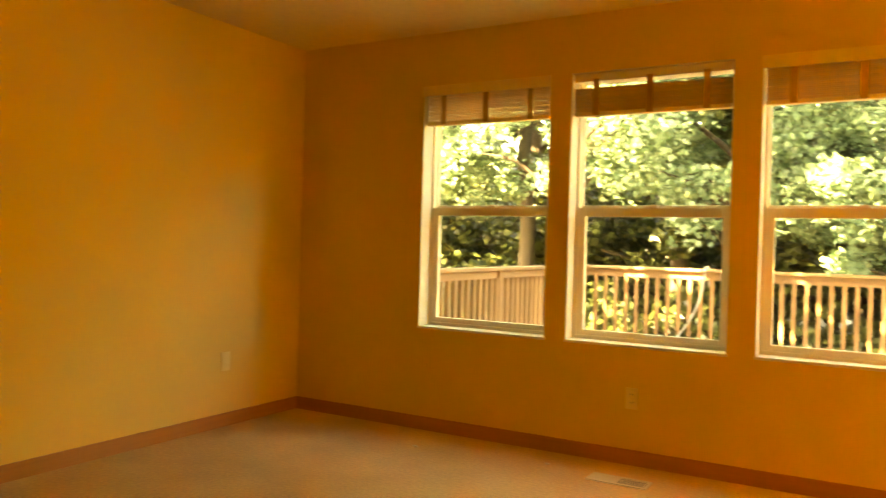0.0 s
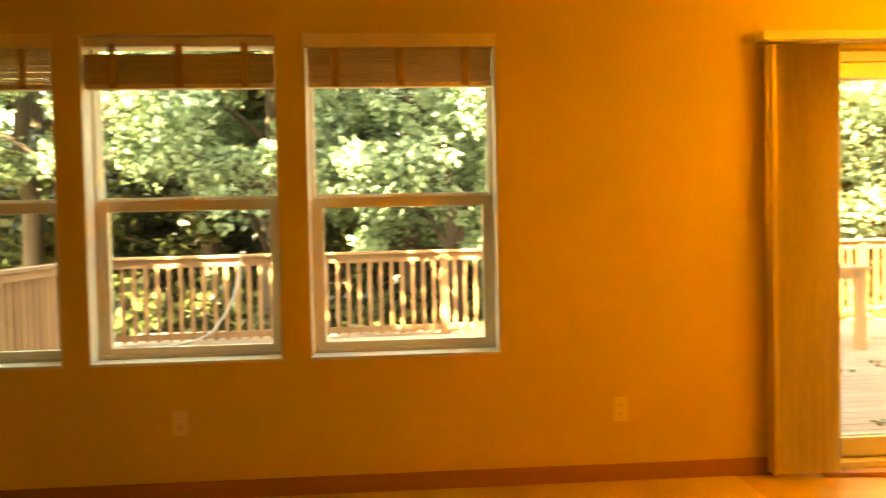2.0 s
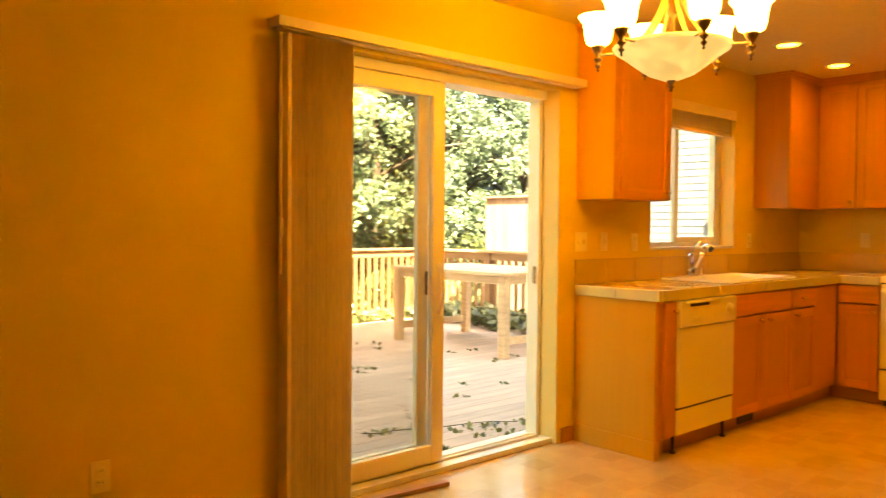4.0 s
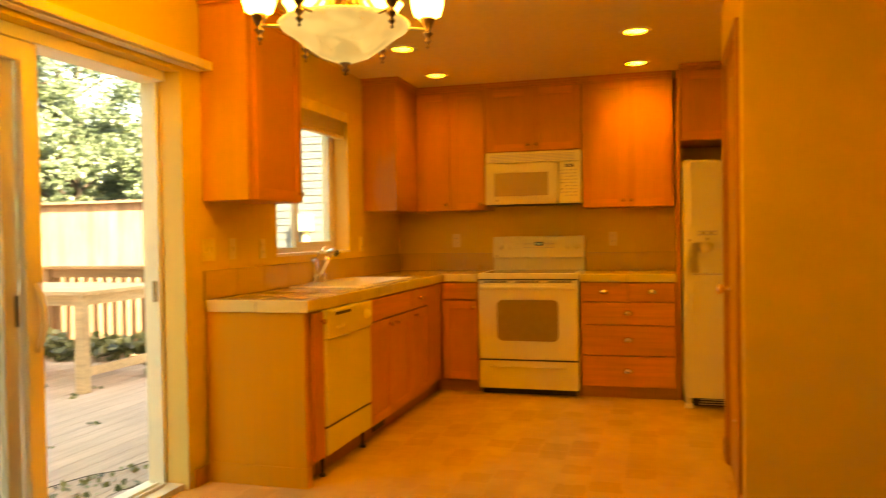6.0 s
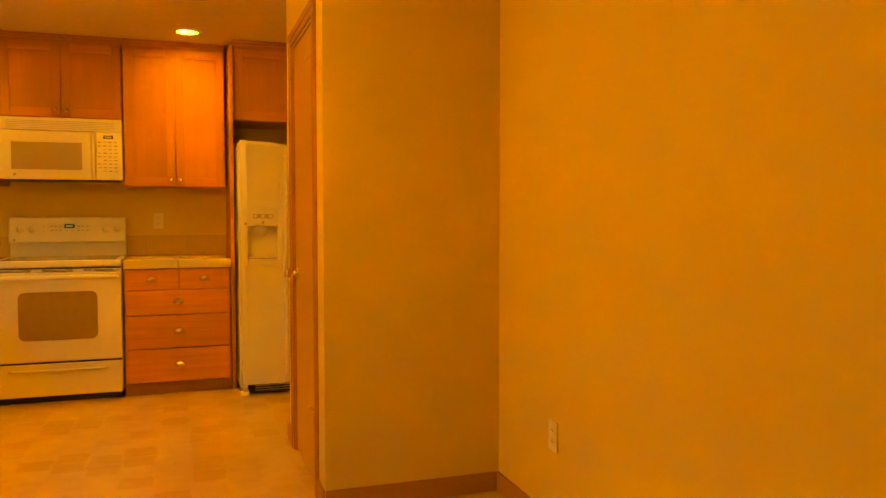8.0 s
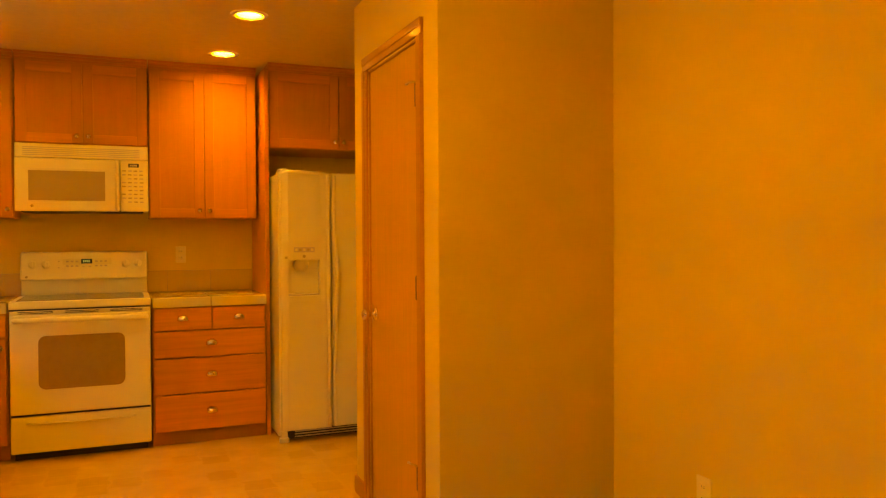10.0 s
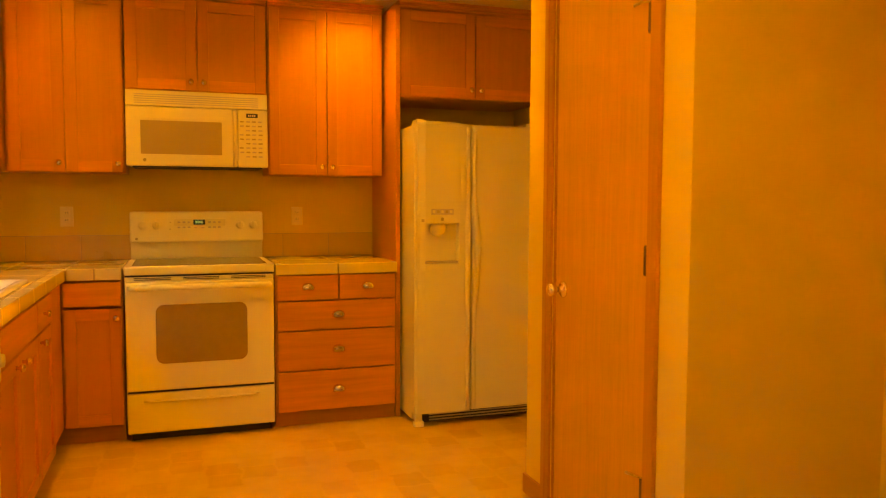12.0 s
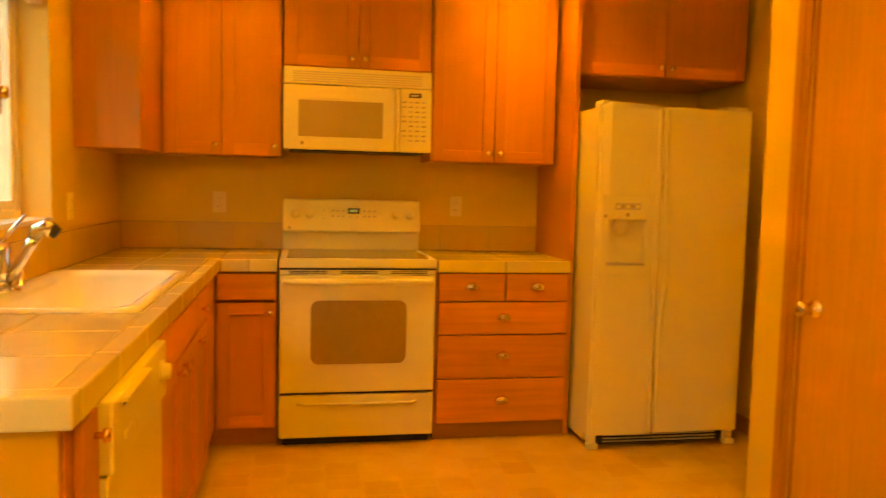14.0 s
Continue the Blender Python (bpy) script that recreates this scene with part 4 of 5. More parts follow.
    for k in (0.1, 0.42, 0.74):
        yy = y1 - (k + 0.08) * (y1 - y0)
        for z in (0.853, 0.861):
            part("vent_slot", boxes((xf + 0.0105, xf + 0.02, yy - 0.09, yy + 0.09, z - 0.002, z + 0.002)), BLACK, r)
    # shade between oven door and drawer, drawn as a black bar
    part("storage_gap", boxes((xf + 0.02, xf + 0.046, y0 + 0.006, y1 - 0.006, 0.256, 0.274)), BLACK, r)
    dr = part("storage_drawer", boxes((xf + 0.004, xf + 0.044, y0 + 0.004, y1 - 0.004, 0.048, 0.258), bev=0.007), ENAMEL, r)
    part("drawer_lip", tube([(xf + 0.006, yc - 0.29, 0.218), (xf - 0.008, yc - 0.26, 0.216), (xf - 0.008, yc + 0.26, 0.216), (xf + 0.006, yc + 0.29, 0.218)], 0.007, 8), ENAMEL, dr)


kitchen_range()


# ---- microwave ----
def microwave():
    y0, y1, xf, z0, z1 = 2.304, 3.056, 6.225, 1.452, 1.864
    W = y1 - y0
    m = thing("microwave_oven", (6.4, (y0 + y1) / 2, z0), "white over-range microwave fixed under the short cabinet", "microwave")
    part("body", boxes((xf + 0.04, XE - 0.003, y0 + 0.002, y1 - 0.002, z0 + 0.006, z1), bev=0.002), ENAMEL, m)
    part("underside", boxes((xf + 0.03, 6.55, y0 + 0.03, y1 - 0.03, z0 - 0.006, z0 + 0.006)), BLACK, m, "black filter underside")
    g = part("vent_grille", boxes((xf + 0.012, xf + 0.05, y0, y1, z1 - 0.085, z1), bev=0.004), ENAMEL, m)
    for i in range(5):
        z = z1 - 0.024 - i * 0.0115
        part("vent_slot", boxes((xf + 0.0105, xf + 0.014, y0 + 0.05, y1 - 0.045, z - 0.0025, z + 0.0025)), GREYBAR, g)
    d = part("door", boxes((xf, xf + 0.04, y0 + W * 0.225, y1, z0, z1 - 0.09), bev=0.006), ENAMEL, m)
    part("door_window", boxes((xf - 0.002, xf + 0.002, y1 - W * 0.665, y1 - W * 0.1, z1 - 0.347, z1 - 0.165), bev=0.001), MW_GLASS, d, "tan perforated window")
    part("window_rim", boxes((xf - 0.003, xf + 0.001, y1 - W * 0.72, y1 - W * 0.055, z1 - 0.155, z1 - 0.148), (xf - 0.003, xf + 0.001, y1 - W * 0.72, y1 - W * 0.055, z1 - 0.367, z1 - 0.36), bev=0.001), ENAMEL, d)
    part("door_handle", tube([(xf + 0.005, y1 - W * 0.757, z0 + 0.012), (xf - 0.02, y1 - W * 0.757, z0 + 0.03), (xf - 0.026, y1 - W * 0.757, (z0 + z1 - 0.09) / 2), (xf - 0.02, y1 - W * 0.757, z1 - 0.12), (xf + 0.005, y1 - W * 0.757, z1 - 0.1)], 0.0125, 10), ENAMEL, d)
    part("badge", lathe([(0.009, 0), (0.009, 0.001), (0.0005, 0.0015)], (xf - 0.001, y1 - W * 0.125, z0 + 0.032), (-1, 0, 0), 12), DARKBAR, d, "round grey badge")
    c = part("control_panel", boxes((xf + 0.002, xf + 0.04, y0, y0 + W * 0.218, z0, z1 - 0.09), bev=0.004), ENAMEL, m)
    part("display", boxes((xf, xf + 0.004, y0 + 0.055, y0 + 0.118, z1 - 0.133, z1 - 0.11)), BLACK, c, "dark clock display")
    part("display_digits", boxes(*[(xf - 0.001, xf + 0.001, y0 + 0.068 + i * 0.011, y0 + 0.074 + i * 0.011, z1 - 0.127, z1 - 0.116) for i in range(4)]), LED_RED, c, "faint red digits")
    rnd = random.Random(2)
    for j in range(9):
        z = z1 - 0.155 - j * 0.0245
        nb = 4 if j % 3 != 2 else 3
        for i in range(nb):
            y = y0 + 0.03 + i * 0.034 + rnd.uniform(-0.002, 0.002)
            part("button", boxes((xf + 0.0005, xf + 0.004, y, y + 0.022, z - 0.005, z + 0.003)), DARKBAR if (i + j) % 2 else GREYBAR, c)


microwave()


# ---- refrigerator ----
def refrigerator():
    xf, y0, y1, zt = 5.758, 0.768, 1.567, 1.69
    ym = 1.236
    f = thing("refrigerator", (6.1, (y0 + y1) / 2, 0), "white side-by-side refrigerator with water dispenser", "refrigerator")
    part("case", boxes((xf + 0.075, 6.5, y0 + 0.004, y1 - 0.004, 0.03, zt - 0.01), bev=0.004), ENAMEL, f)
    # freezer door, built round the dispenser's niche
    cy0, cy1, cz0, cz1 = 1.31, 1.51, 0.917, 1.142
    bm = boxes((xf, xf + 0.07, cy1, y1, 0.075, zt), (xf, xf + 0.07, ym + 0.004, cy0, 0.075, zt), (xf, xf + 0.07, cy0, cy1, 0.075, cz0), (xf, xf + 0.07, cy0, cy1, cz1, zt), (xf + 0.055, xf + 0.07, cy0, cy1, cz0, cz1))
    bmesh.ops.remove_doubles(bm, verts=bm.verts, dist=1e-4)
    seen = {}
    for q in list(bm.faces):
        k = tuple(round(c, 4) for c in q.calc_center_median())
        seen.setdefault(k, []).append(q)
    bmesh.ops.delete(bm, geom=[q for g in seen.values() if len(g) > 1 for q in g], context="FACES")
    es = [e for e in bm.edges if all(abs(v.co.x - xf) < 1e-4 for v in e.verts) and (all(abs(v.co.y - y1) < 1e-4 for v in e.verts) or all(abs(v.co.z - zt) < 1e-4 for v in e.verts))]
    bmesh.ops.bevel(bm, geom=es, offset=0.014, segments=3, affect="EDGES")
    d1 = part("freezer_door", bm, ENAMEL, f)
    d2 = part("fridge_door", boxes((xf, xf + 0.07, y0, ym - 0.004, 0.075, zt), bev=0.012), ENAMEL, f)
    part("door_seal", boxes((xf + 0.068, xf + 0.076, y0 + 0.01, y1 - 0.01, 0.08, zt - 0.012)), BLACK, f)

    def handle(parent, y, s):
        bm = bmesh.new()
        rings = []
        for i in range(25):
            t = i / 24
            z = 0.085 + t * (zt - 0.1)
            bulge = math.exp(-((t - 0.55) / 0.15) ** 4)
            cx, cy, w, dep = xf - 0.002 - 0.024 * bulge, y + s * 0.01 * bulge, 0.013 + 0.004 * bulge, 0.009
            rings.append([bm.verts.new((cx - dep * math.sin(2 * math.pi * k / 10), cy + w * math.cos(2 * math.pi * k / 10), z)) for k in range(10)])
        for p, q in zip(rings, rings[1:]):
            for k in range(10):
                bm.faces.new((p[k], p[(k + 1) % 10], q[(k + 1) % 10], q[k])).smooth = True
        bm.faces.new(rings[0][::-1])
        bm.faces.new(rings[-1])
        part("door_handle", bm, ENAMEL, parent)
    handle(d1, ym + 0.019, 1)
    handle(d2, ym - 0.019, -1)
    part("dispenser_bezel", boxes((xf - 0.006, xf + 0.002, cy1, 1.545, 0.875, 1.262), (xf - 0.006, xf + 0.002, 1.262, cy0, 0.875, 1.262), (xf - 0.006, xf + 0.002, cy0, cy1, 0.875, cz0), (xf - 0.006, xf + 0.002, cy0, cy1, cz1, 1.262), bev=0.002), ENAMEL, d1)
    part("dispenser_buttons", boxes((xf - 0.0075, xf - 0.005, 1.345, 1.475, 1.19, 1.222), bev=0.001), GREYBAR, d1, "grey strip of buttons")
    for i in range(5):
        y = 1.36 + i * 0.025
        part("button", boxes((xf - 0.009, xf - 0.0074, y - 0.008, y + 0.008, 1.198, 1.214), bev=0.0005), DARKBAR if i % 2 else ENAMEL, d1)
    part("dispenser_light", lathe([(0.01, 0), (0.008, 0.002), (0.0005, 0.002)], (xf - 0.006, 1.41, 1.165), (-1, 0, 0), 12), DARKBAR, d1)
    part("badge", boxes((xf - 0.0072, xf - 0.0058, 1.515, 1.532, 1.15, 1.165)), DARKBAR, d1, "small grey square badge")
    part("dispenser_paddle", lathe([(0.05, 0), (0.045, 0.012), (0.02, 0.02), (0.001, 0.02)], (xf + 0.054, 1.42, 1.11), (-1, 0, -0.4), 16), ENAMEL, d1)
    part("drip_tray", boxes((xf + 0.004, xf + 0.054, cy0 + 0.004, cy1 - 0.004, cz0 + 0.001, cz0 + 0.012), bev=0.002), GREYBAR, d1)
    g = part("toe_grille", boxes((xf + 0.055, xf + 0.075, y0 + 0.02, y1 - 0.02, 0.012, 0.068)), BLACK, f, "dark toe grille with slats")
    for i in range(3):
        z = 0.022 + i * 0.016
        part("grille_slat", boxes((xf + 0.047, xf + 0.056, y0 + 0.09, y1 - 0.1, z, z + 0.006)), GREYBAR, g)
    for y in (y0 + 0.03, y1 - 0.03):
        part("foot", boxes((xf + 0.006, xf + 0.05, y - 0.028, y + 0.028, 0.0, 0.03), (xf + 0.02, xf + 0.06, y - 0.02, y + 0.02, 0.03, 0.07), bev=0.006), ENAMEL, f)
    part("hinge_cover", boxes((xf + 0.02, xf + 0.11, y1 - 0.06, y1 - 0.015, zt - 0.008, zt + 0.022), bev=0.006), ENAMEL, f)
    part("hinge_cover", boxes((xf + 0.02, xf + 0.13, y0 + 0.012, y0 + 0.13, zt - 0.008, zt + 0.018), bev=0.006), ENAMEL, f)


refrigerator()


# ---- dishwasher ----
def dishwasher():
    x0, x1, yf = 3.79, 4.397, FY - 0.03
    d = thing("dishwasher", (4.093, 3.6, 0), "white built-in dishwasher with dial control", "dishwasher")
    part("tub", boxes((x0, x1, FY + 0.012, YN - 0.02, 0.1, CT0 - 0.004)), ENAMEL, d)
    part("door_panel", boxes((x0 + 0.002, x1 - 0.002, yf, FY + 0.01, 0.262, 0.7), bev=0.005), ENAMEL, d)
    c = part("control_panel", boxes((x0 + 0.002, x1 - 0.002, yf - 0.012, FY + 0.01, 0.705, CT0 - 0.006), bev=0.007), ENAMEL, d)
    part("handle_slot", boxes((x0 + 0.09, x0 + 0.29, yf - 0.0125, yf - 0.008, 0.817, 0.834)), BLACK, c)
    part("handle_lip", boxes((x0 + 0.05, x0 + 0.31, yf - 0.03, yf - 0.01, 0.836, 0.846), bev=0.003), ENAMEL, c)
    part("dial", lathe([(0.03, 0), (0.029, 0.008), (0.022, 0.01), (0.02, 0.024), (0.001, 0.026)], (x1 - 0.085, yf - 0.012, 0.785), (0, -1, 0), 20), ENAMEL, c)
    for i in range(3):
        part("button", boxes((x0 + 0.1 + i * 0.04, x0 + 0.13 + i * 0.04, yf - 0.016, yf - 0.011, 0.745, 0.762), bev=0.002), ENAMEL, c)
    # a black bar takes the place of the shade in this gap
    part("shadow_gap", boxes((x0 + 0.004, x1 - 0.004, yf + 0.012, FY + 0.01, 0.245, 0.264)), BLACK, d)
    part("access_panel", boxes((x0 + 0.002, x1 - 0.002, yf + 0.004, FY + 0.01, 0.112, 0.248), bev=0.004), ENAMEL, d)
    part("toe_panel", boxes((x0, x1, FY + 0.05, FY + 0.062, 0.004, 0.1)), OAK_X, d)
    for x in (x0 + 0.03, x1 - 0.03):
        part("foot", lathe([(0.018, 0), (0.018, 0.012), (0.009, 0.014), (0.009, 0.1)], (x, FY + 0.02, 0), n=12), BLACK, d)


dishwasher()


# ---- pantry door ----
def pantry_door():
    x0, x1, zt = 3.828, 4.467, 2.058
    d = thing("door_2", (4.175, PY, 0), "plain oak veneer pantry door, closed", "door")
    d["kind"] = "structure"
    slab = part("door_leaf", boxes((x0 + 0.003, x1 - 0.003, PY - 0.04, PY - 0.006, 0.012, zt - 0.003), bev=0.002), OAK_V, d)
    part("door_jamb", boxes((3.821, x0, PY - 0.119, PY + 0.001, 0, zt), (x1, 4.474, PY - 0.119, PY + 0.001, 0, zt), (3.821, 4.474, PY - 0.119, PY + 0.001, zt, 2.065)), OAK_Z, d)
    w = 0.062
    part("casing", boxes((x0 - 0.012 - w, x0 - 0.012, PY, PY + 0.012, 0, zt + 0.012), (x0 - 0.018 - w + 0.006, x0 - 0.04, PY + 0.012, PY + 0.017, 0, zt + 0.012), bev=0.003), OAK_Z, d)
    part("casing", boxes((x1 + 0.012, x1 + 0.012 + w, PY, PY + 0.012, 0, zt + 0.012), (x1 + 0.04, x1 + 0.012 + w, PY + 0.012, PY + 0.017, 0, zt + 0.012), bev=0.003), OAK_Z, d)
    part("casing", boxes((x0 - 0.012 - w, x1 + 0.012 + w, PY, PY + 0.012, zt + 0.012, zt + 0.012 + w), (x0 - 0.012 - w, x1 + 0.012 + w, PY + 0.012, PY + 0.017, zt + 0.04, zt + 0.012 + w), bev=0.003), OAK_X, d)
    k = part("door_knob", lathe([(0.032, 0), (0.032, 0.004), (0.026, 0.009), (0.012, 0.011), (0.011, 0.03), (0.022, 0.038), (0.027, 0.05), (0.024, 0.062), (0.012, 0.068), (0.001, 0.069)], (4.4, PY - 0.006, 0.924), (0, 1, 0), 24), NICKEL, slab, "shiny satin nickel round knob")
    for z in (1.845, 1.08, 0.32):
        h = part("hinge", lathe([(0.004, -0.004), (0.009, 0), (0.009, 0.09), (0.004, 0.096)], (x0 + 0.001, PY + 0.002, z - 0.045), n=10), BRONZE, d, "dark brass hinge")
        if z != 1.08:
            part("hinge_stop", tube([(x0, PY + 0.004, z + 0.05), (x0 + 0.03, PY + 0.02, z + 0.052), (x0 + 0.065, PY + 0.022, z + 0.05)], [0.004, 0.004, 0.006], 8), BRASS, h)
    return d


pantry_door()
single("door_stop", lathe([(0.012, 0), (0.006, 0.004), (0.005, 0.05), (0.009, 0.052), (0.009, 0.06), (0.001, 0.061)], (PX1 + 0.001, PY - 0.06, 0.3), (1, 0, 0), 10), BRASS, "small brass wall bumper", "door stop")


# ---- plates on the walls ----
def plate(side, plane, u, v, gangs=1, kind_="outlet"):
    w, h = 0.07 + 0.046 * (gangs - 1), 0.114
    f = face(side, plane)
    o = thing(kind_, on(side, plane, u, v - h / 2, 0), "almond wall " + ("socket outlet plate" if kind_ == "outlet" else "light switch plate"), kind_.replace("_", " "), "wall plates")
    part("cover_plate", boxes(f(u - w / 2, u + w / 2, v - h / 2, v + h / 2, 0.0, 0.006), bev=0.002), ALMOND, o)
    for g in range(gangs):
        uu = u + (g - (gangs - 1) / 2) * 0.046
        if kind_ == "outlet":
            for dv in (-0.021, 0.021):
                s = part("socket", boxes(f(uu - 0.017, uu + 0.017, v + dv - 0.014, v + dv + 0.014, 0.005, 0.008), bev=0.002), ALMOND, o)
                for du in (-0.006, 0.006):
                    part("slot", boxes(f(uu + du - 0.001, uu + du + 0.001, v + dv - 0.003, v + dv + 0.006, 0.0075, 0.0085)), BLACK, s)
        else:
            part("toggle", boxes(f(uu - 0.005, uu + 0.005, v - 0.012, v + 0.014, 0.005, 0.014), bev=0.002), ALMOND, o)


plate("N", YN, -1.09, 0.355)
plate("N", YN, 0.947, 0.342)
plate("N", YN, 3.665, 1.165, 2, "light_switch")
plate("N", YN, 3.89, 1.165, 1, "light_switch")
plate("N", YN, 4.21, 1.16)
plate("E", XE, 3.4, 1.168)
plate("E", XE, 2.089, 1.168)
plate("S", YK, 3.077, 0.39)
o = thing("outlet", (XW, 3.262, 0.34), "almond wall socket outlet plate", "outlet", "wall plates")
part("cover_plate", boxes((XW, XW + 0.006, 3.227, 3.297, 0.34, 0.454), bev=0.002), ALMOND, o)
for dv in (0.376, 0.418):
    part("socket", boxes((XW + 0.005, XW + 0.008, 3.245, 3.279, dv - 0.014, dv + 0.014), bev=0.002), ALMOND, o)
plate("N", YN, 5.72, 1.16)

# floor register in the carpet
r = thing("floor_register", (-1.05, 3.6, 0.004), "white metal floor register, louvres part open, in the carpet", "floor vent")
part("flange", boxes((-1.2, -0.9, 3.535, 3.552, 0.004, 0.01), (-1.2, -0.9, 3.648, 3.665, 0.004, 0.01), (-1.2, -1.182, 3.552, 3.648, 0.004, 0.01), (-0.918, -0.9, 3.552, 3.648, 0.004, 0.01), (-1.182, -1.05, 3.552, 3.648, 0.004, 0.009)), PORCELAIN, r)
# thin black sheet stands for the unlit depth under the open louvres
part("duct", boxes((-1.05, -0.918, 3.552, 3.648, 0.0042, 0.005)), BLACK, r)
for i in range(7):
    x = -1.04 + i * 0.018
    part("louvre", boxes((x, x + 0.005, 3.552, 3.648, 0.005, 0.0085)), PORCELAIN, r)

# loose wooden strip on the vinyl
bm = boxes((0, 0.62, -0.018, 0.018, 0.0, 0.02), bev=0.003)
ob = single("wooden_strip", bm, OAK_X, "loose stained wooden strip lying on the vinyl by the patio door", "wood strip")
ob.matrix_world = pose(1.9, 3.86, 0.001, 0, 0, -5.5)

# bits of lint on the carpet
rnd = random.Random(8)
for x, y in ((-1.45, 3.66), (-2.2, 3.55), (-1.2, 2.9)):
    bm = bmesh.new()
    bmesh.ops.create_icosphere(bm, subdivisions=1, radius=0.014)
    for v in bm.verts:
        v.co = Vector((v.co.x * rnd.uniform(0.8, 1.6) + x, v.co.y * rnd.uniform(0.8, 1.4) + y, 0.01 + v.co.z * rnd.uniform(0.3, 0.6)))
    single("paper_scrap", bm, PORCELAIN, "tiny crumpled white scrap lying on the carpet", "scrap")


# ---- ceiling lamps ----
for (x, y), share in zip(CANS, CAN_SHARE):
    c = thing("recessed_light", (x, y, H), "lit round recessed ceiling light with white trim", "ceiling light", "recessed kitchen lights")
    bm = bmesh.new()
    prof = [(0.094, 0.0), (0.092, -0.006), (0.074, -0.009), (0.064, -0.002), (0.064, 0.066)]
    n = 32
    rings = [[bm.verts.new((x + r * math.cos(2 * math.pi * i / n), y + r * math.sin(2 * math.pi * i / n), H + z)) for i in range(n)] for r, z in prof]
    for a, b in zip(rings, rings[1:]):
        for i in range(n):
            bm.faces.new((a[i], a[(i + 1) % n], b[(i + 1) % n], b[i]))
    part("trim_ring", bm, PORCELAIN, c)
    part("lamp_face", lathe([(0.001, 0), (0.063, 0), (0.063, 0.002), (0.001, 0.002)], (x, y, H + 0.063), n=28), glow("lit_lamp_face", LAMP, CAN_POWER * share), c, "glowing lamp face")


def chandelier():
    X, Y, CH = 2.755, 2.762, 0.026      # CH: how far it hangs above the drawn heights
    c = thing("chandelier", (X, Y, H), "antique brass chandelier with six lit glass shades and bowl", "chandelier")
    part("canopy", lathe([(0.001, 0), (0.03, -0.035), (0.055, -0.02), (0.065, -0.004), (0.065, 0)], (X, Y, H - 0.001), n=24), BRONZE, c)
    part("stem", lathe([(0.008, 0), (0.008, 0.08), (0.02, 0.1), (0.012, 0.13), (0.024, 0.17), (0.02, 0.2), (0.008, 0.22), (0.008, 0.425)], (X, Y, 1.97 + CH), n=16), BRONZE, c)
    part("bowl", lathe([(0.001, -0.002), (0.03, 0.002), (0.09, 0.025), (0.14, 0.06), (0.187, 0.097), (0.22, 0.118), (0.231, 0.133), (0.225, 0.138), (0.2, 0.122), (0.15, 0.09), (0.001, 0.03)], (X, Y, 1.806 + CH), n=36), BOWL, c, "glowing alabaster glass bowl")
    part("bowl_finial", lathe([(0.001, 0), (0.008, 0.004), (0.005, 0.012), (0.012, 0.018), (0.012, 0.022), (0.006, 0.028), (0.02, 0.046), (0.001, 0.05)], (X, Y, 1.762 + CH), n=14), BRONZE, c)
    for k in range(6):
        a = radians(114 + 60 * k)
        dx, dy = math.cos(a), math.sin(a)
        R = 0.293

        def at(r, z):
            return (X + dx * r, Y + dy * r, z + CH)
        arm = part("arm", tube([at(0.02, 1.955), at(0.12, 1.945), at(0.2, 1.932), at(R, 1.93)], 0.006, 8), GILT, c)
        part("scroll", tube(arc(at(0.16, 1.945), at(0.06, 2.02), at(0.02, 2.17), 8), 0.0075, 8), GILT, arm)
        part("lamp_holder", lathe([(0.0015, 0), (0.006, 0.006), (0.003, 0.014), (0.012, 0.024), (0.012, 0.028), (0.005, 0.036), (0.017, 0.05), (0.017, 0.054), (0.008, 0.064), (0.02, 0.086), (0.028, 0.1), (0.028, 0.106), (0.001, 0.107)], at(R, 1.862), n=14), BRONZE, arm, "turned brass lamp holder with drop finial")
        prof = [(0.027, 0.0), (0.047, 0.012), (0.056, 0.04), (0.058, 0.07), (0.066, 0.1), (0.083, 0.122), (0.08, 0.124), (0.062, 0.1), (0.054, 0.07), (0.05, 0.04), (0.03, 0.012), (0.001, 0.008)]
        part("shade", lathe(prof, at(R, 1.967), n=24), SHADE, arm, "lit bell-shaped glass shade")
        part("bulb", lathe([(0.012, 0.0), (0.012, 0.02), (0.021, 0.045), (0.022, 0.06), (0.016, 0.075), (0.001, 0.082)], at(R, 1.974), n=12), BULB, arm, "small glowing lamp bulb")


chandelier()


# ---- outside: ground, deck, railing ----
DZ = -0.12
ground = structure("ground", boxes((-250, 250, -250, 250, -0.9, -0.8)), SOIL, "leaf-strewn woodland ground", "ground")
DX0, DX1, DY0 = -3.45, 7.75, YN + TH + 0.02


def dyn(x):
    """The deck's far edge, which runs slightly askew."""
    return 9.5 + (x + 3.4) * 0.075


deck = structure("deck", boxes((DX0, DX1, DY0, 9.4, DZ - 0.3, DZ - 0.06)), RAIL, "raised wooden deck frame", "deck")
BOARDS = []
wb = 0.142
me = mesh_of("deck_board", boxes((DX0, DX1, 0, wb - 0.004, DZ - 0.032, DZ), bev=0.002), DECK)
for i in range(46):
    BOARDS.append((deck, me, (0, DY0 + i * wb, 0)))


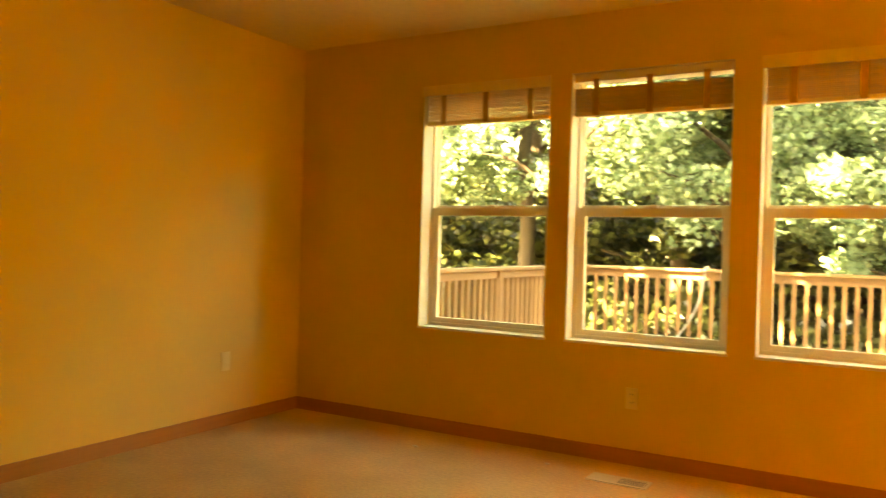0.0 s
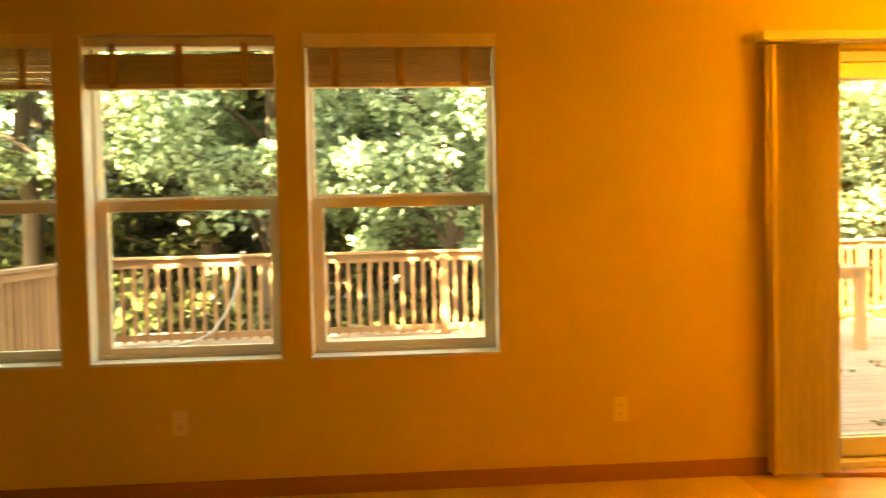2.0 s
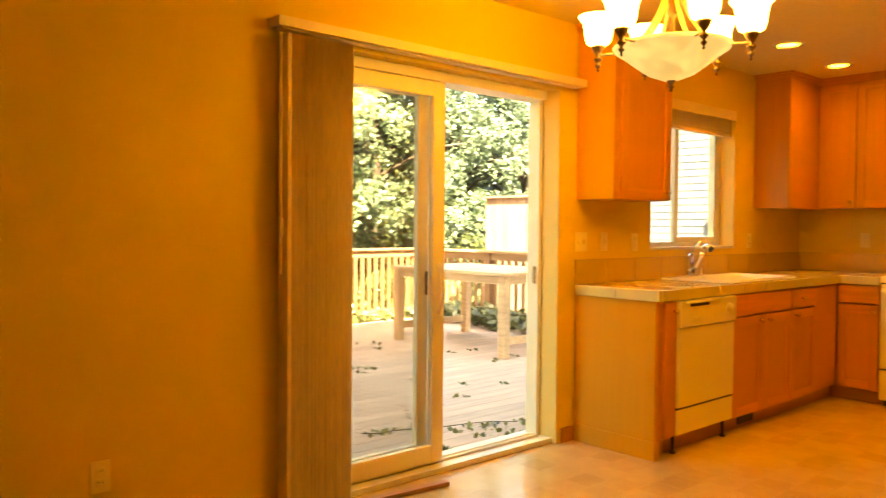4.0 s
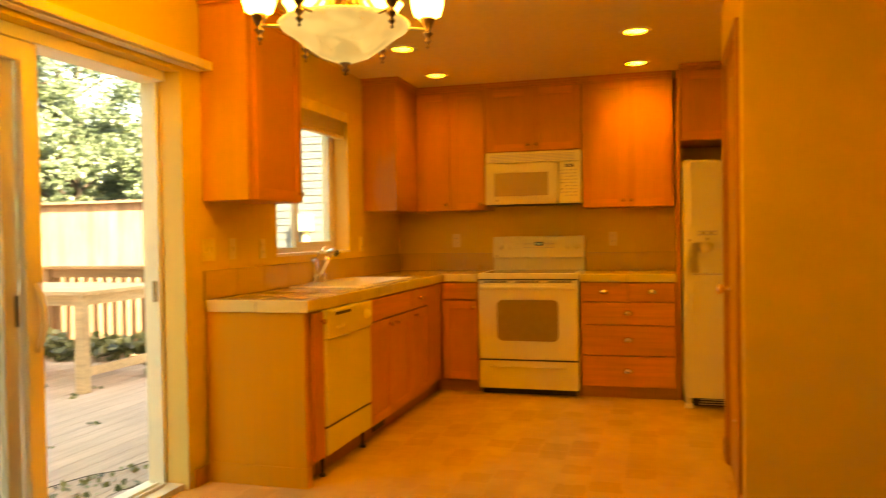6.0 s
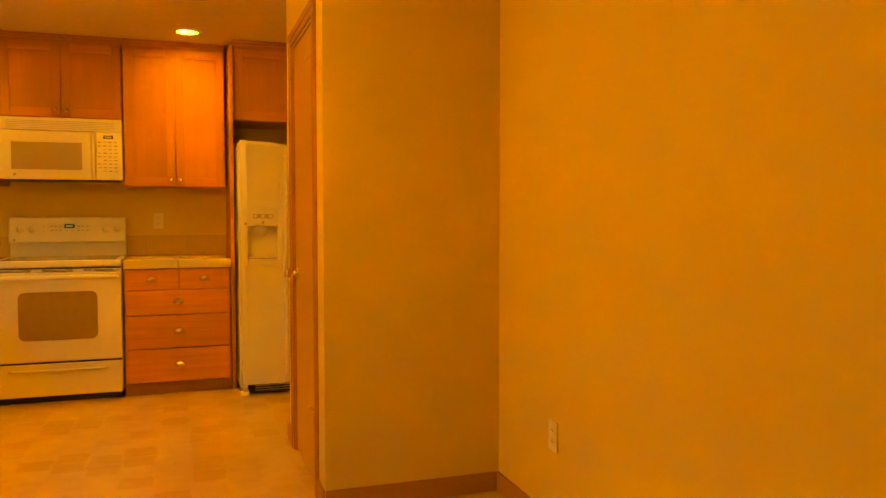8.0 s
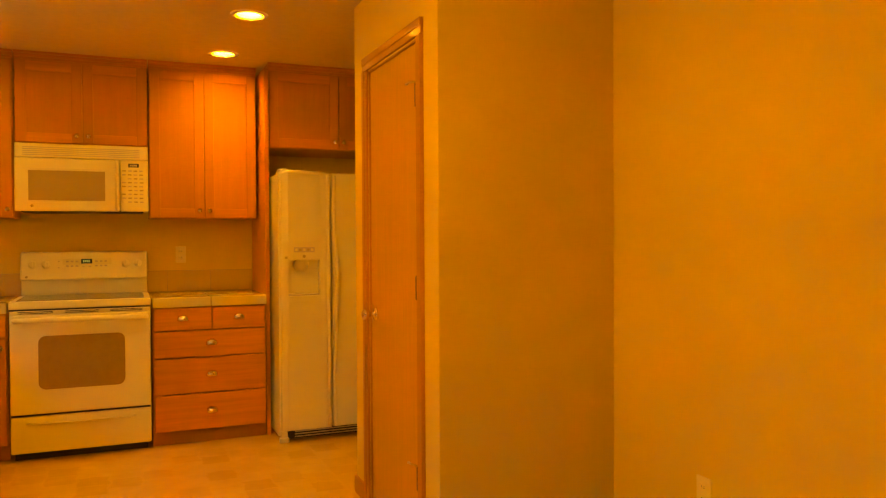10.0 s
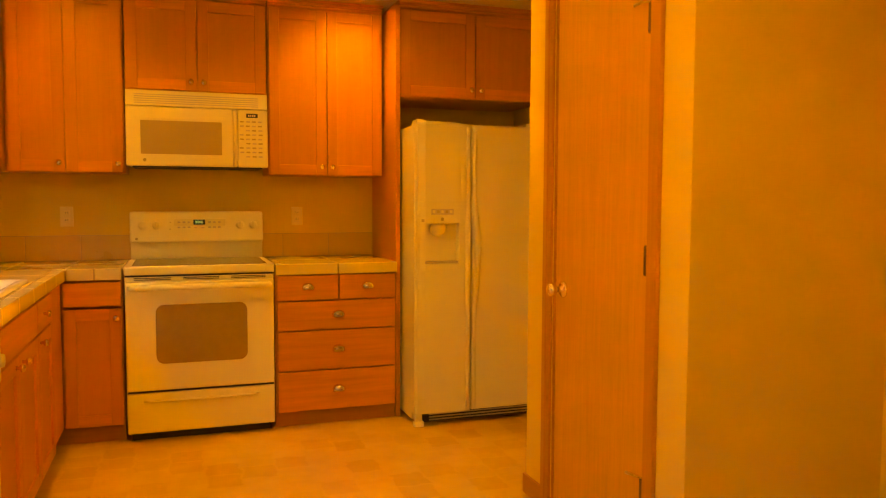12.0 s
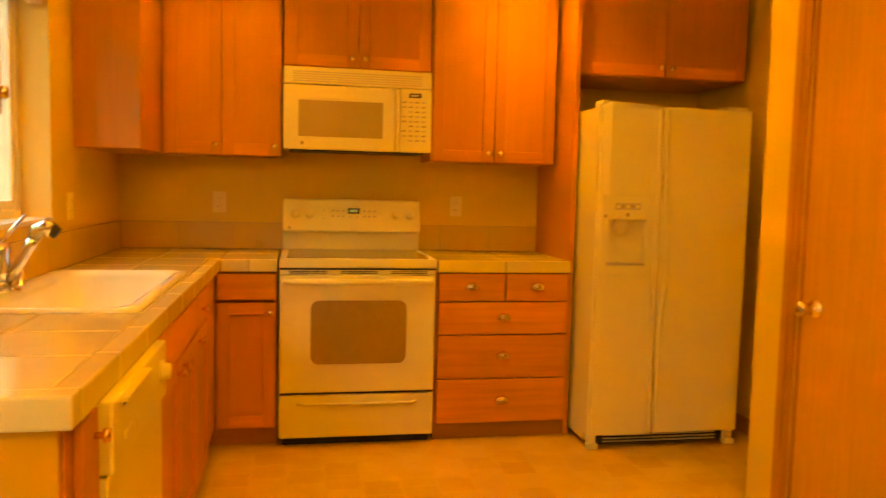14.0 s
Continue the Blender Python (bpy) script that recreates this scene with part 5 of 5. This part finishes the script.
def railing(label, p0, p1, posts, step=0.128):
    """A rail between two plan points with posts, cap, rails and balusters."""
    a, b = Vector((*p0, 0)), Vector((*p1, 0))
    L, ang = (b - a).length, math.atan2(b.y - a.y, b.x - a.x)
    r = thing("railing", (p0[0], p0[1], DZ), label, "railing", "deck railings")
    r.rotation_euler = (0, 0, ang)

    def loc(name, bm, m):
        ob = new(name, mesh_of(name, bm, m))
        ob.parent = r
        return ob
    loc("cap_rail", boxes((-0.05, L + 0.05, -0.07, 0.07, 1.005, 1.04), bev=0.006), RAILX)
    loc("top_rail", boxes((0, L, -0.02, 0.02, 0.905, 1.0), bev=0.004), RAILX)
    loc("bottom_rail", boxes((0, L, -0.02, 0.02, 0.06, 0.13), bev=0.004), RAILX)
    mp = mesh_of("post", boxes((-0.05, 0.05, -0.05, 0.05, -0.2, 1.004), bev=0.006), RAIL)
    for s in posts:
        o = new("post", mp)
        o.parent = r
        o.location = (s, 0, 0)
    mb = mesh_of("baluster", boxes((-0.022, 0.022, -0.019, 0.019, 0.04, 0.93), bev=0.003), RAIL)
    n = int(L / step)
    for i in range(n):
        s = (i + 0.5) * L / n
        if min(abs(s - q) for q in posts) < 0.07:
            continue
        o = new("baluster", mb)
        o.parent = r
        o.location = (s, -0.038, 0)
    return r


NX0, NX1 = -3.4, 7.7
P0, P1 = (NX0, dyn(NX0)), (NX1, dyn(NX1))
LN = math.dist(P0, P1)
railing("cedar deck railing with upright balusters, sun dappled", P0, P1, [0.0, 2.0, 3.95, 5.9, 7.85, 9.6, LN])
railing("cedar deck railing with upright balusters, in shade", (NX0, DY0 + 0.1), (NX0, dyn(NX0) - 0.1), [0.0, 1.3, 2.75, 4.1, dyn(NX0) - DY0 - 0.22], 0.12)
railing("cedar deck railing with upright balusters, sunlit", (NX1, DY0 + 0.1), (NX1, dyn(NX1) - 0.1), [0.0, 1.4, 2.9, 4.45, dyn(NX1) - DY0 - 0.22])


def patio_table(label, x0, x1, y0, y1, zt, stretcher=True):
    t = thing("patio_table", ((x0 + x1) / 2, (y0 + y1) / 2, DZ), label, "table", "patio tables")
    n = 6
    w = (x1 - x0) / n
    for i in range(n):
        part("top_plank", boxes((x0 + i * w + 0.002, x0 + (i + 1) * w - 0.002, y0, y1, zt - 0.035, zt), bev=0.004), TABLEW, t)
    part("apron", boxes((x0 + 0.05, x1 - 0.05, y0 + 0.05, y0 + 0.08, zt - 0.125, zt - 0.037), (x0 + 0.05, x1 - 0.05, y1 - 0.08, y1 - 0.05, zt - 0.125, zt - 0.037), (x0 + 0.05, x0 + 0.08, y0 + 0.08, y1 - 0.08, zt - 0.125, zt - 0.037), (x1 - 0.08, x1 - 0.05, y0 + 0.08, y1 - 0.08, zt - 0.125, zt - 0.037)), TABLEW, t)
    for x in (x0 + 0.03, x1 - 0.12):
        for y in (y0 + 0.03, y1 - 0.12):
            part("leg", boxes((x, x + 0.09, y, y + 0.09, DZ + 0.001, zt - 0.037), bev=0.005), TABLEW, t)
    if stretcher:
        for y in (y0 + 0.055, y1 - 0.095):
            part("stretcher", boxes((x0 + 0.12, x1 - 0.12, y, y + 0.04, DZ + 0.14, DZ + 0.22), bev=0.004), TABLEW, t)


patio_table("weathered wooden patio table standing on the deck", 5.74, 7.0, 6.52, 8.42, 0.775)
patio_table("weathered wooden side table standing on the deck", 3.35, 4.66, 7.7, 8.8, 0.72, False)

# pale hose hung over the rail
pts = arc((-1.86, dyn(-1.86) - 0.09, 0.93), (-1.86, dyn(-1.86) - 0.14, 0.45), (-2.15, dyn(-2.1) - 0.1, 0.1), 8) + arc((-2.15, dyn(-2.1) - 0.1, 0.08), (-2.3, dyn(-2.3) - 0.14, -0.1), (-2.75, dyn(-2.7) - 0.22, -0.1), 6)[1:]
single("garden_hose", tube([(-1.84, dyn(-1.84) + 0.09, 0.7), (-1.85, dyn(-1.85) + 0.06, 0.945), (-1.86, dyn(-1.86), 0.945)] + pts, 0.015, 8), HOSE, "pale hose hanging over the deck railing", "hose")

# neighbour's fence
fc = thing("board_fence", (10.4, 10, -0.8), "tall wooden board fence, sun dappled, beyond the deck", "fence")
part("fence_rail", boxes((10.44, 10.48, 9.1, 11.5, 1.3, 1.39)), FENCE, fc)
part("fence_cap", boxes((10.36, 10.52, 9.2, 11.52, 1.79, 1.83), bev=0.004), FENCE, fc)
mf = mesh_of("fence_board", boxes((10.415, 10.438, 0, 0.136, -0.8, 1.79), bev=0.003), FENCE)
FB = [(fc, mf, (0, 11.36 - i * 0.142, 0)) for i in range(16)]

# neighbour's house
hs = thing("house", (12, 5, -0.8), "pale grey house with horizontal lap siding", "house")
HX, HY0, HY1 = 11.0, 1.0, 9.0
part("wall", boxes((HX + 0.03, 18, HY0, HY1, -0.8, 5.2)), SIDING, hs)
mw = bmesh.new()
v0 = [(HX + 0.028, 0), (HX + 0.012, 0), (HX + 0.019, 0.116), (HX + 0.028, 0.116)]
a = [mw.verts.new((x, HY0 - 0.02, z)) for x, z in v0]
b = [mw.verts.new((x, HY1 + 0.02, z)) for x, z in v0]
mw.faces.new(a)
mw.faces.new(b[::-1])
for i in range(4):
    mw.faces.new((a[i], b[i], b[(i + 1) % 4], a[(i + 1) % 4]))
mlap = mesh_of("siding_board", mw, SIDING)
LAP = [(hs, mlap, (0, 0, -0.5 + i * 0.112)) for i in range(50)]
part("corner_board", boxes((HX - 0.02, HX + 0.1, HY1 + 0.02, HY1 + 0.05, -0.8, 5.2), (HX - 0.03, HX - 0.004, HY1 - 0.06, HY1 + 0.05, -0.8, 5.2)), SIDING, hs)
bm = bmesh.new()
q = [bm.verts.new(p) for p in ((10.4, HY0 - 0.5, 5.1), (10.4, HY1 + 0.5, 5.1), (14.5, HY1 + 0.5, 7.2), (14.5, HY0 - 0.5, 7.2), (18.6, HY1 + 0.5, 5.1), (18.6, HY0 - 0.5, 5.1))]
for f in ((0, 1, 2, 3), (3, 2, 4, 5)):
    bm.faces.new([q[i] for i in f])
bmesh.ops.solidify(bm, geom=list(bm.faces), thickness=0.12)
part("roof", bm, ROOFM, hs)
part("meter_box", boxes((HX - 0.1, HX - 0.004, 6.85, 7.08, 1.3, 1.56), (HX - 0.07, HX - 0.004, 6.92, 7.0, 0.2, 1.3), bev=0.01), VINYL_WHITE, hs, "pale electric meter box")


# ---- trees ----
LOBES = ((-0.5, 0.0), (-0.3, -0.3), (-0.02, -0.24), (0.06, -0.52), (0.22, -0.2), (0.62, 0.0), (0.22, 0.2), (0.06, 0.52), (-0.02, 0.24), (-0.3, 0.3))
PLAIN = ((-0.5, 0.0), (0.05, -0.42), (0.6, 0.0), (0.05, 0.42))


def leaves(centres, radii, per, size, seed, flat=0.8, outline=PLAIN):
    """A crown of separate bent leaves, each of the given outline, scattered in clumps."""
    g = np.random.default_rng(seed)
    o = np.array(outline)
    c, r = np.repeat(np.array(centres, float), per, 0), np.repeat(np.array(radii, float), per)[:, None]
    n = len(c)
    p = g.normal(size=(n, 3))
    p /= np.linalg.norm(p, axis=1)[:, None]
    p *= (g.random((n, 1)) ** 0.45) * r
    p[:, 2] *= flat
    p += c
    nrm = g.normal(size=(n, 3)) * 0.55 + np.array([-0.3, -0.6, 0.7])
    nrm /= np.linalg.norm(nrm, axis=1)[:, None]
    u = np.cross(nrm, g.normal(size=(n, 3)))
    u /= np.linalg.norm(u, axis=1)[:, None]
    w = np.cross(nrm, u)
    s = (size * (0.6 + 0.8 * g.random((n, 1))))[:, :, None]
    droop = (o[:, 0] ** 2 * 0.3 + o[:, 1] ** 2 * 0.5)[None, :, None]
    V = p[:, None, :] + s * (u[:, None, :] * o[None, :, :1] + w[:, None, :] * o[None, :, 1:] - nrm[:, None, :] * droop)
    F = np.arange(n * len(o)).reshape(n, len(o))
    me = bpy.data.meshes.new("crown")
    me.from_pydata(V.reshape(-1, 3).tolist(), [], F.tolist())
    return me


def tree(x, y, height, spread, seed, material, leaf, clumps, per, low, label, lean=(0, 0)):
    g = random.Random(seed)
    t = thing("tree", (x, y, -0.8), label, "tree")
    r0 = 0.05 + height * 0.016
    top = Vector((x + lean[0], y + lean[1], height * 0.85))
    base = Vector((x, y, -0.85))
    n = 7
    spine = [base.lerp(top, i / n) + Vector((g.uniform(-0.12, 0.12), g.uniform(-0.12, 0.12), 0)) * (i > 0) for i in range(n + 1)]
    part("trunk", tube(spine, [r0 * (1 - 0.8 * i / n) for i in range(n + 1)], 9), BARK, t)
    cs, rs = [], []
    for k in range(clumps):
        s = g.random()
        z = low + (height - low) * s
        rad = spread * (1 - 0.55 * abs(s - 0.35)) * (0.35 + 0.65 * g.random() ** 0.5)
        a = g.uniform(0, 2 * math.pi)
        f = min(max((z + 0.85) / (top.z + 0.85), 0), 1)
        on_ = base.lerp(top, f)
        cs.append((on_.x + rad * math.cos(a), on_.y + rad * math.sin(a), z))
        rs.append(g.uniform(0.28, 0.62) * spread / 2.6)
        if k % 5 == 0:
            st = base.lerp(top, max(0.1, f - 0.12))
            end = Vector(cs[-1])
            mid = st.lerp(end, 0.5) + Vector((0, 0, 0.25))
            part("limb", tube([st, mid, end], [r0 * 0.35, r0 * 0.2, r0 * 0.06], 6), BARK, t)
    me = leaves(cs, rs, per, leaf, seed, 0.8, PLAIN if material is LEAF_SHADE else LOBES)
    me.materials.append(material)
    o = new("crown", me)
    o.parent = t
    o.matrix_parent_inverse = Matrix.Translation(-t.location)
    return t


SUNNY = "leafy maple tree in full sun behind the railing"
SHADY = "leafy tree coloured dark for shade in the wood behind the deck"
for x, y, h, low, seed in ((-4.72, 12.2, 7.0, 2.1, 1), (-1.9, 12.4, 7.5, 1.5, 2), (3.6, 12.8, 7.5, 1.2, 4), (6.6, 13.6, 8.0, 0.6, 5), (10.6, 15.2, 7.6, 0.8, 6), (-8.2, 12.5, 7.0, 2.0, 7), (14.0, 16.5, 7.0, 0.6, 8), (16.6, 16.2, 6.6, 0.4, 9), (19.6, 15.4, 5.6, 0.4, 10)):
    tree(x, y, h, 2.5, seed, LEAF_SUN if x < 9 else LEAF_FAR, 0.1, 150, 140, low, SUNNY if x < 9 else "bluish green leafy tree, coloured dim for weak sun, beyond the board fence")
tree(0.9, 11.6, 7.0, 2.4, 3, LEAF_SUN, 0.1, 190, 140, 0.9, SUNNY, (-0.4, -0.8))
# added out of view; its crown throws dappled shade on the far railing
tree(-7.6, 5.2, 7.4, 2.6, 12, LEAF_SUN, 0.16, 90, 90, 3.9, "unseen leafy maple tree added to dapple the deck railing with shade", (4.4, 0.8))
# the inner wood's shade is put into its darker leaf colour
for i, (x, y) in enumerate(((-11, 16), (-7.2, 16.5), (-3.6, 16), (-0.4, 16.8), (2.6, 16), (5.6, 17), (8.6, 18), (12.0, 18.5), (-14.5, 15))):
    tree(x, y, 10.0 if x < 7 else 8.0, 3.4, 20 + i, LEAF_SHADE, 0.18, 85, 170, -0.2, SHADY)
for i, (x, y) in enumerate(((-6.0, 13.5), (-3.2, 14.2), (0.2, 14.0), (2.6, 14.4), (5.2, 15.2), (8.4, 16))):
    tree(x, y, 9.0, 0.9, 50 + i, LEAF_SHADE, 0.2, 12, 60, 4.0, "slender bare-stemmed tree in the wood behind the deck")

# undergrowth beyond the rail, and ivy and litter on the boards
g = np.random.default_rng(9)
# undergrowth and thicket take the same shade-dark leaf colour
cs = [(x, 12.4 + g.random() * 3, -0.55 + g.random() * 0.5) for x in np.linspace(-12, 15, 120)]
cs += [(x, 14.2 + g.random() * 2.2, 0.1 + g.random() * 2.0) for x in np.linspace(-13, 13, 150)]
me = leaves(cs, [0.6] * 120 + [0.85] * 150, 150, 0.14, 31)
me.materials.append(LEAF_SHADE)
tagged(new("undergrowth", me), "leafy undergrowth coloured dark for shade beyond the deck railing", "undergrowth", "", "stuff")
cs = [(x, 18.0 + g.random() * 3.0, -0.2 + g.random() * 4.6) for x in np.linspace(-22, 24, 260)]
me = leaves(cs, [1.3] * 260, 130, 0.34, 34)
me.materials.append(LEAF_SHADE)
tagged(new("far_thicket", me), "thicket backing the wood, coloured dark for shade", "thicket", "", "stuff")
cs = [(7.35 + 0.2 * g.random(), y, DZ + 0.05 + 0.18 * g.random()) for y in np.linspace(4.8, 9.9, 60)] + [(6.6 + 0.9 * g.random(), 5.9 + 0.7 * g.random(), DZ + 0.05) for _ in range(10)] + [(x, dyn(x) - 0.25, DZ + 0.06) for x in np.linspace(5.2, 7.5, 12)] + [(7.0 - 0.35 * k, 6.3 - 0.16 * k, DZ + 0.03) for k in range(3)]
me = leaves(cs, [0.2] * len(cs), 34, 0.09, 32, 0.5)
me.materials.append(LEAF_DRY)
tagged(new("ivy", me), "green ivy creeping over the deck edge and rail", "ivy", "", "stuff")
cs = [(2.7 + g.random() * 1.2, 4.2 + g.random() * 0.5, DZ + 0.012) for _ in range(13)] + [(2.6 + g.random() * 4, 5.2 + g.random() * 3.5, DZ + 0.01) for _ in range(30)] + [(3.0 + 0.11 * k, 5.1 - 0.05 * k + 0.05 * math.sin(k), DZ + 0.015) for k in range(14)]
me = leaves(cs, [0.09] * len(cs), 6, 0.04, 33, 0.06)
me.materials.append(LEAF_DRY)
tagged(new("fallen_leaves", me), "fallen leaves and trailing sprigs scattered on the deck", "leaves", "", "stuff")
rnd = random.Random(6)
for ends in (((2.95, 5.12), (3.7, 4.9), (4.6, 4.45)), ((3.0, 4.3), (3.4, 4.55), (3.8, 4.4)), ((3.3, 5.0), (3.5, 5.25), (3.65, 5.6))):
    pts = arc(*[(x, y, DZ + 0.008) for x, y in ends], 14)
    pts = [p + Vector((rnd.uniform(-0.03, 0.03), rnd.uniform(-0.03, 0.03), rnd.uniform(0, 0.012))) for p in pts]
    single("fallen_twig", tube(pts, [0.004 - 0.00018 * i for i in range(15)], 6), BARK, "thin crooked fallen twig lying on the deck boards", "twig")

# ---- pieces of floors, counter, walls ----
for me, at in TILES:
    piece("tile", me, ctr2 if at[1] < 2.3 else ctr, at)
for par, me, at in SPL + BOARDS:
    piece(me.name.split(".")[0], me, par, at)
for par, me, at in FB + LAP:
    piece(me.name.split(".")[0], me, par, at)
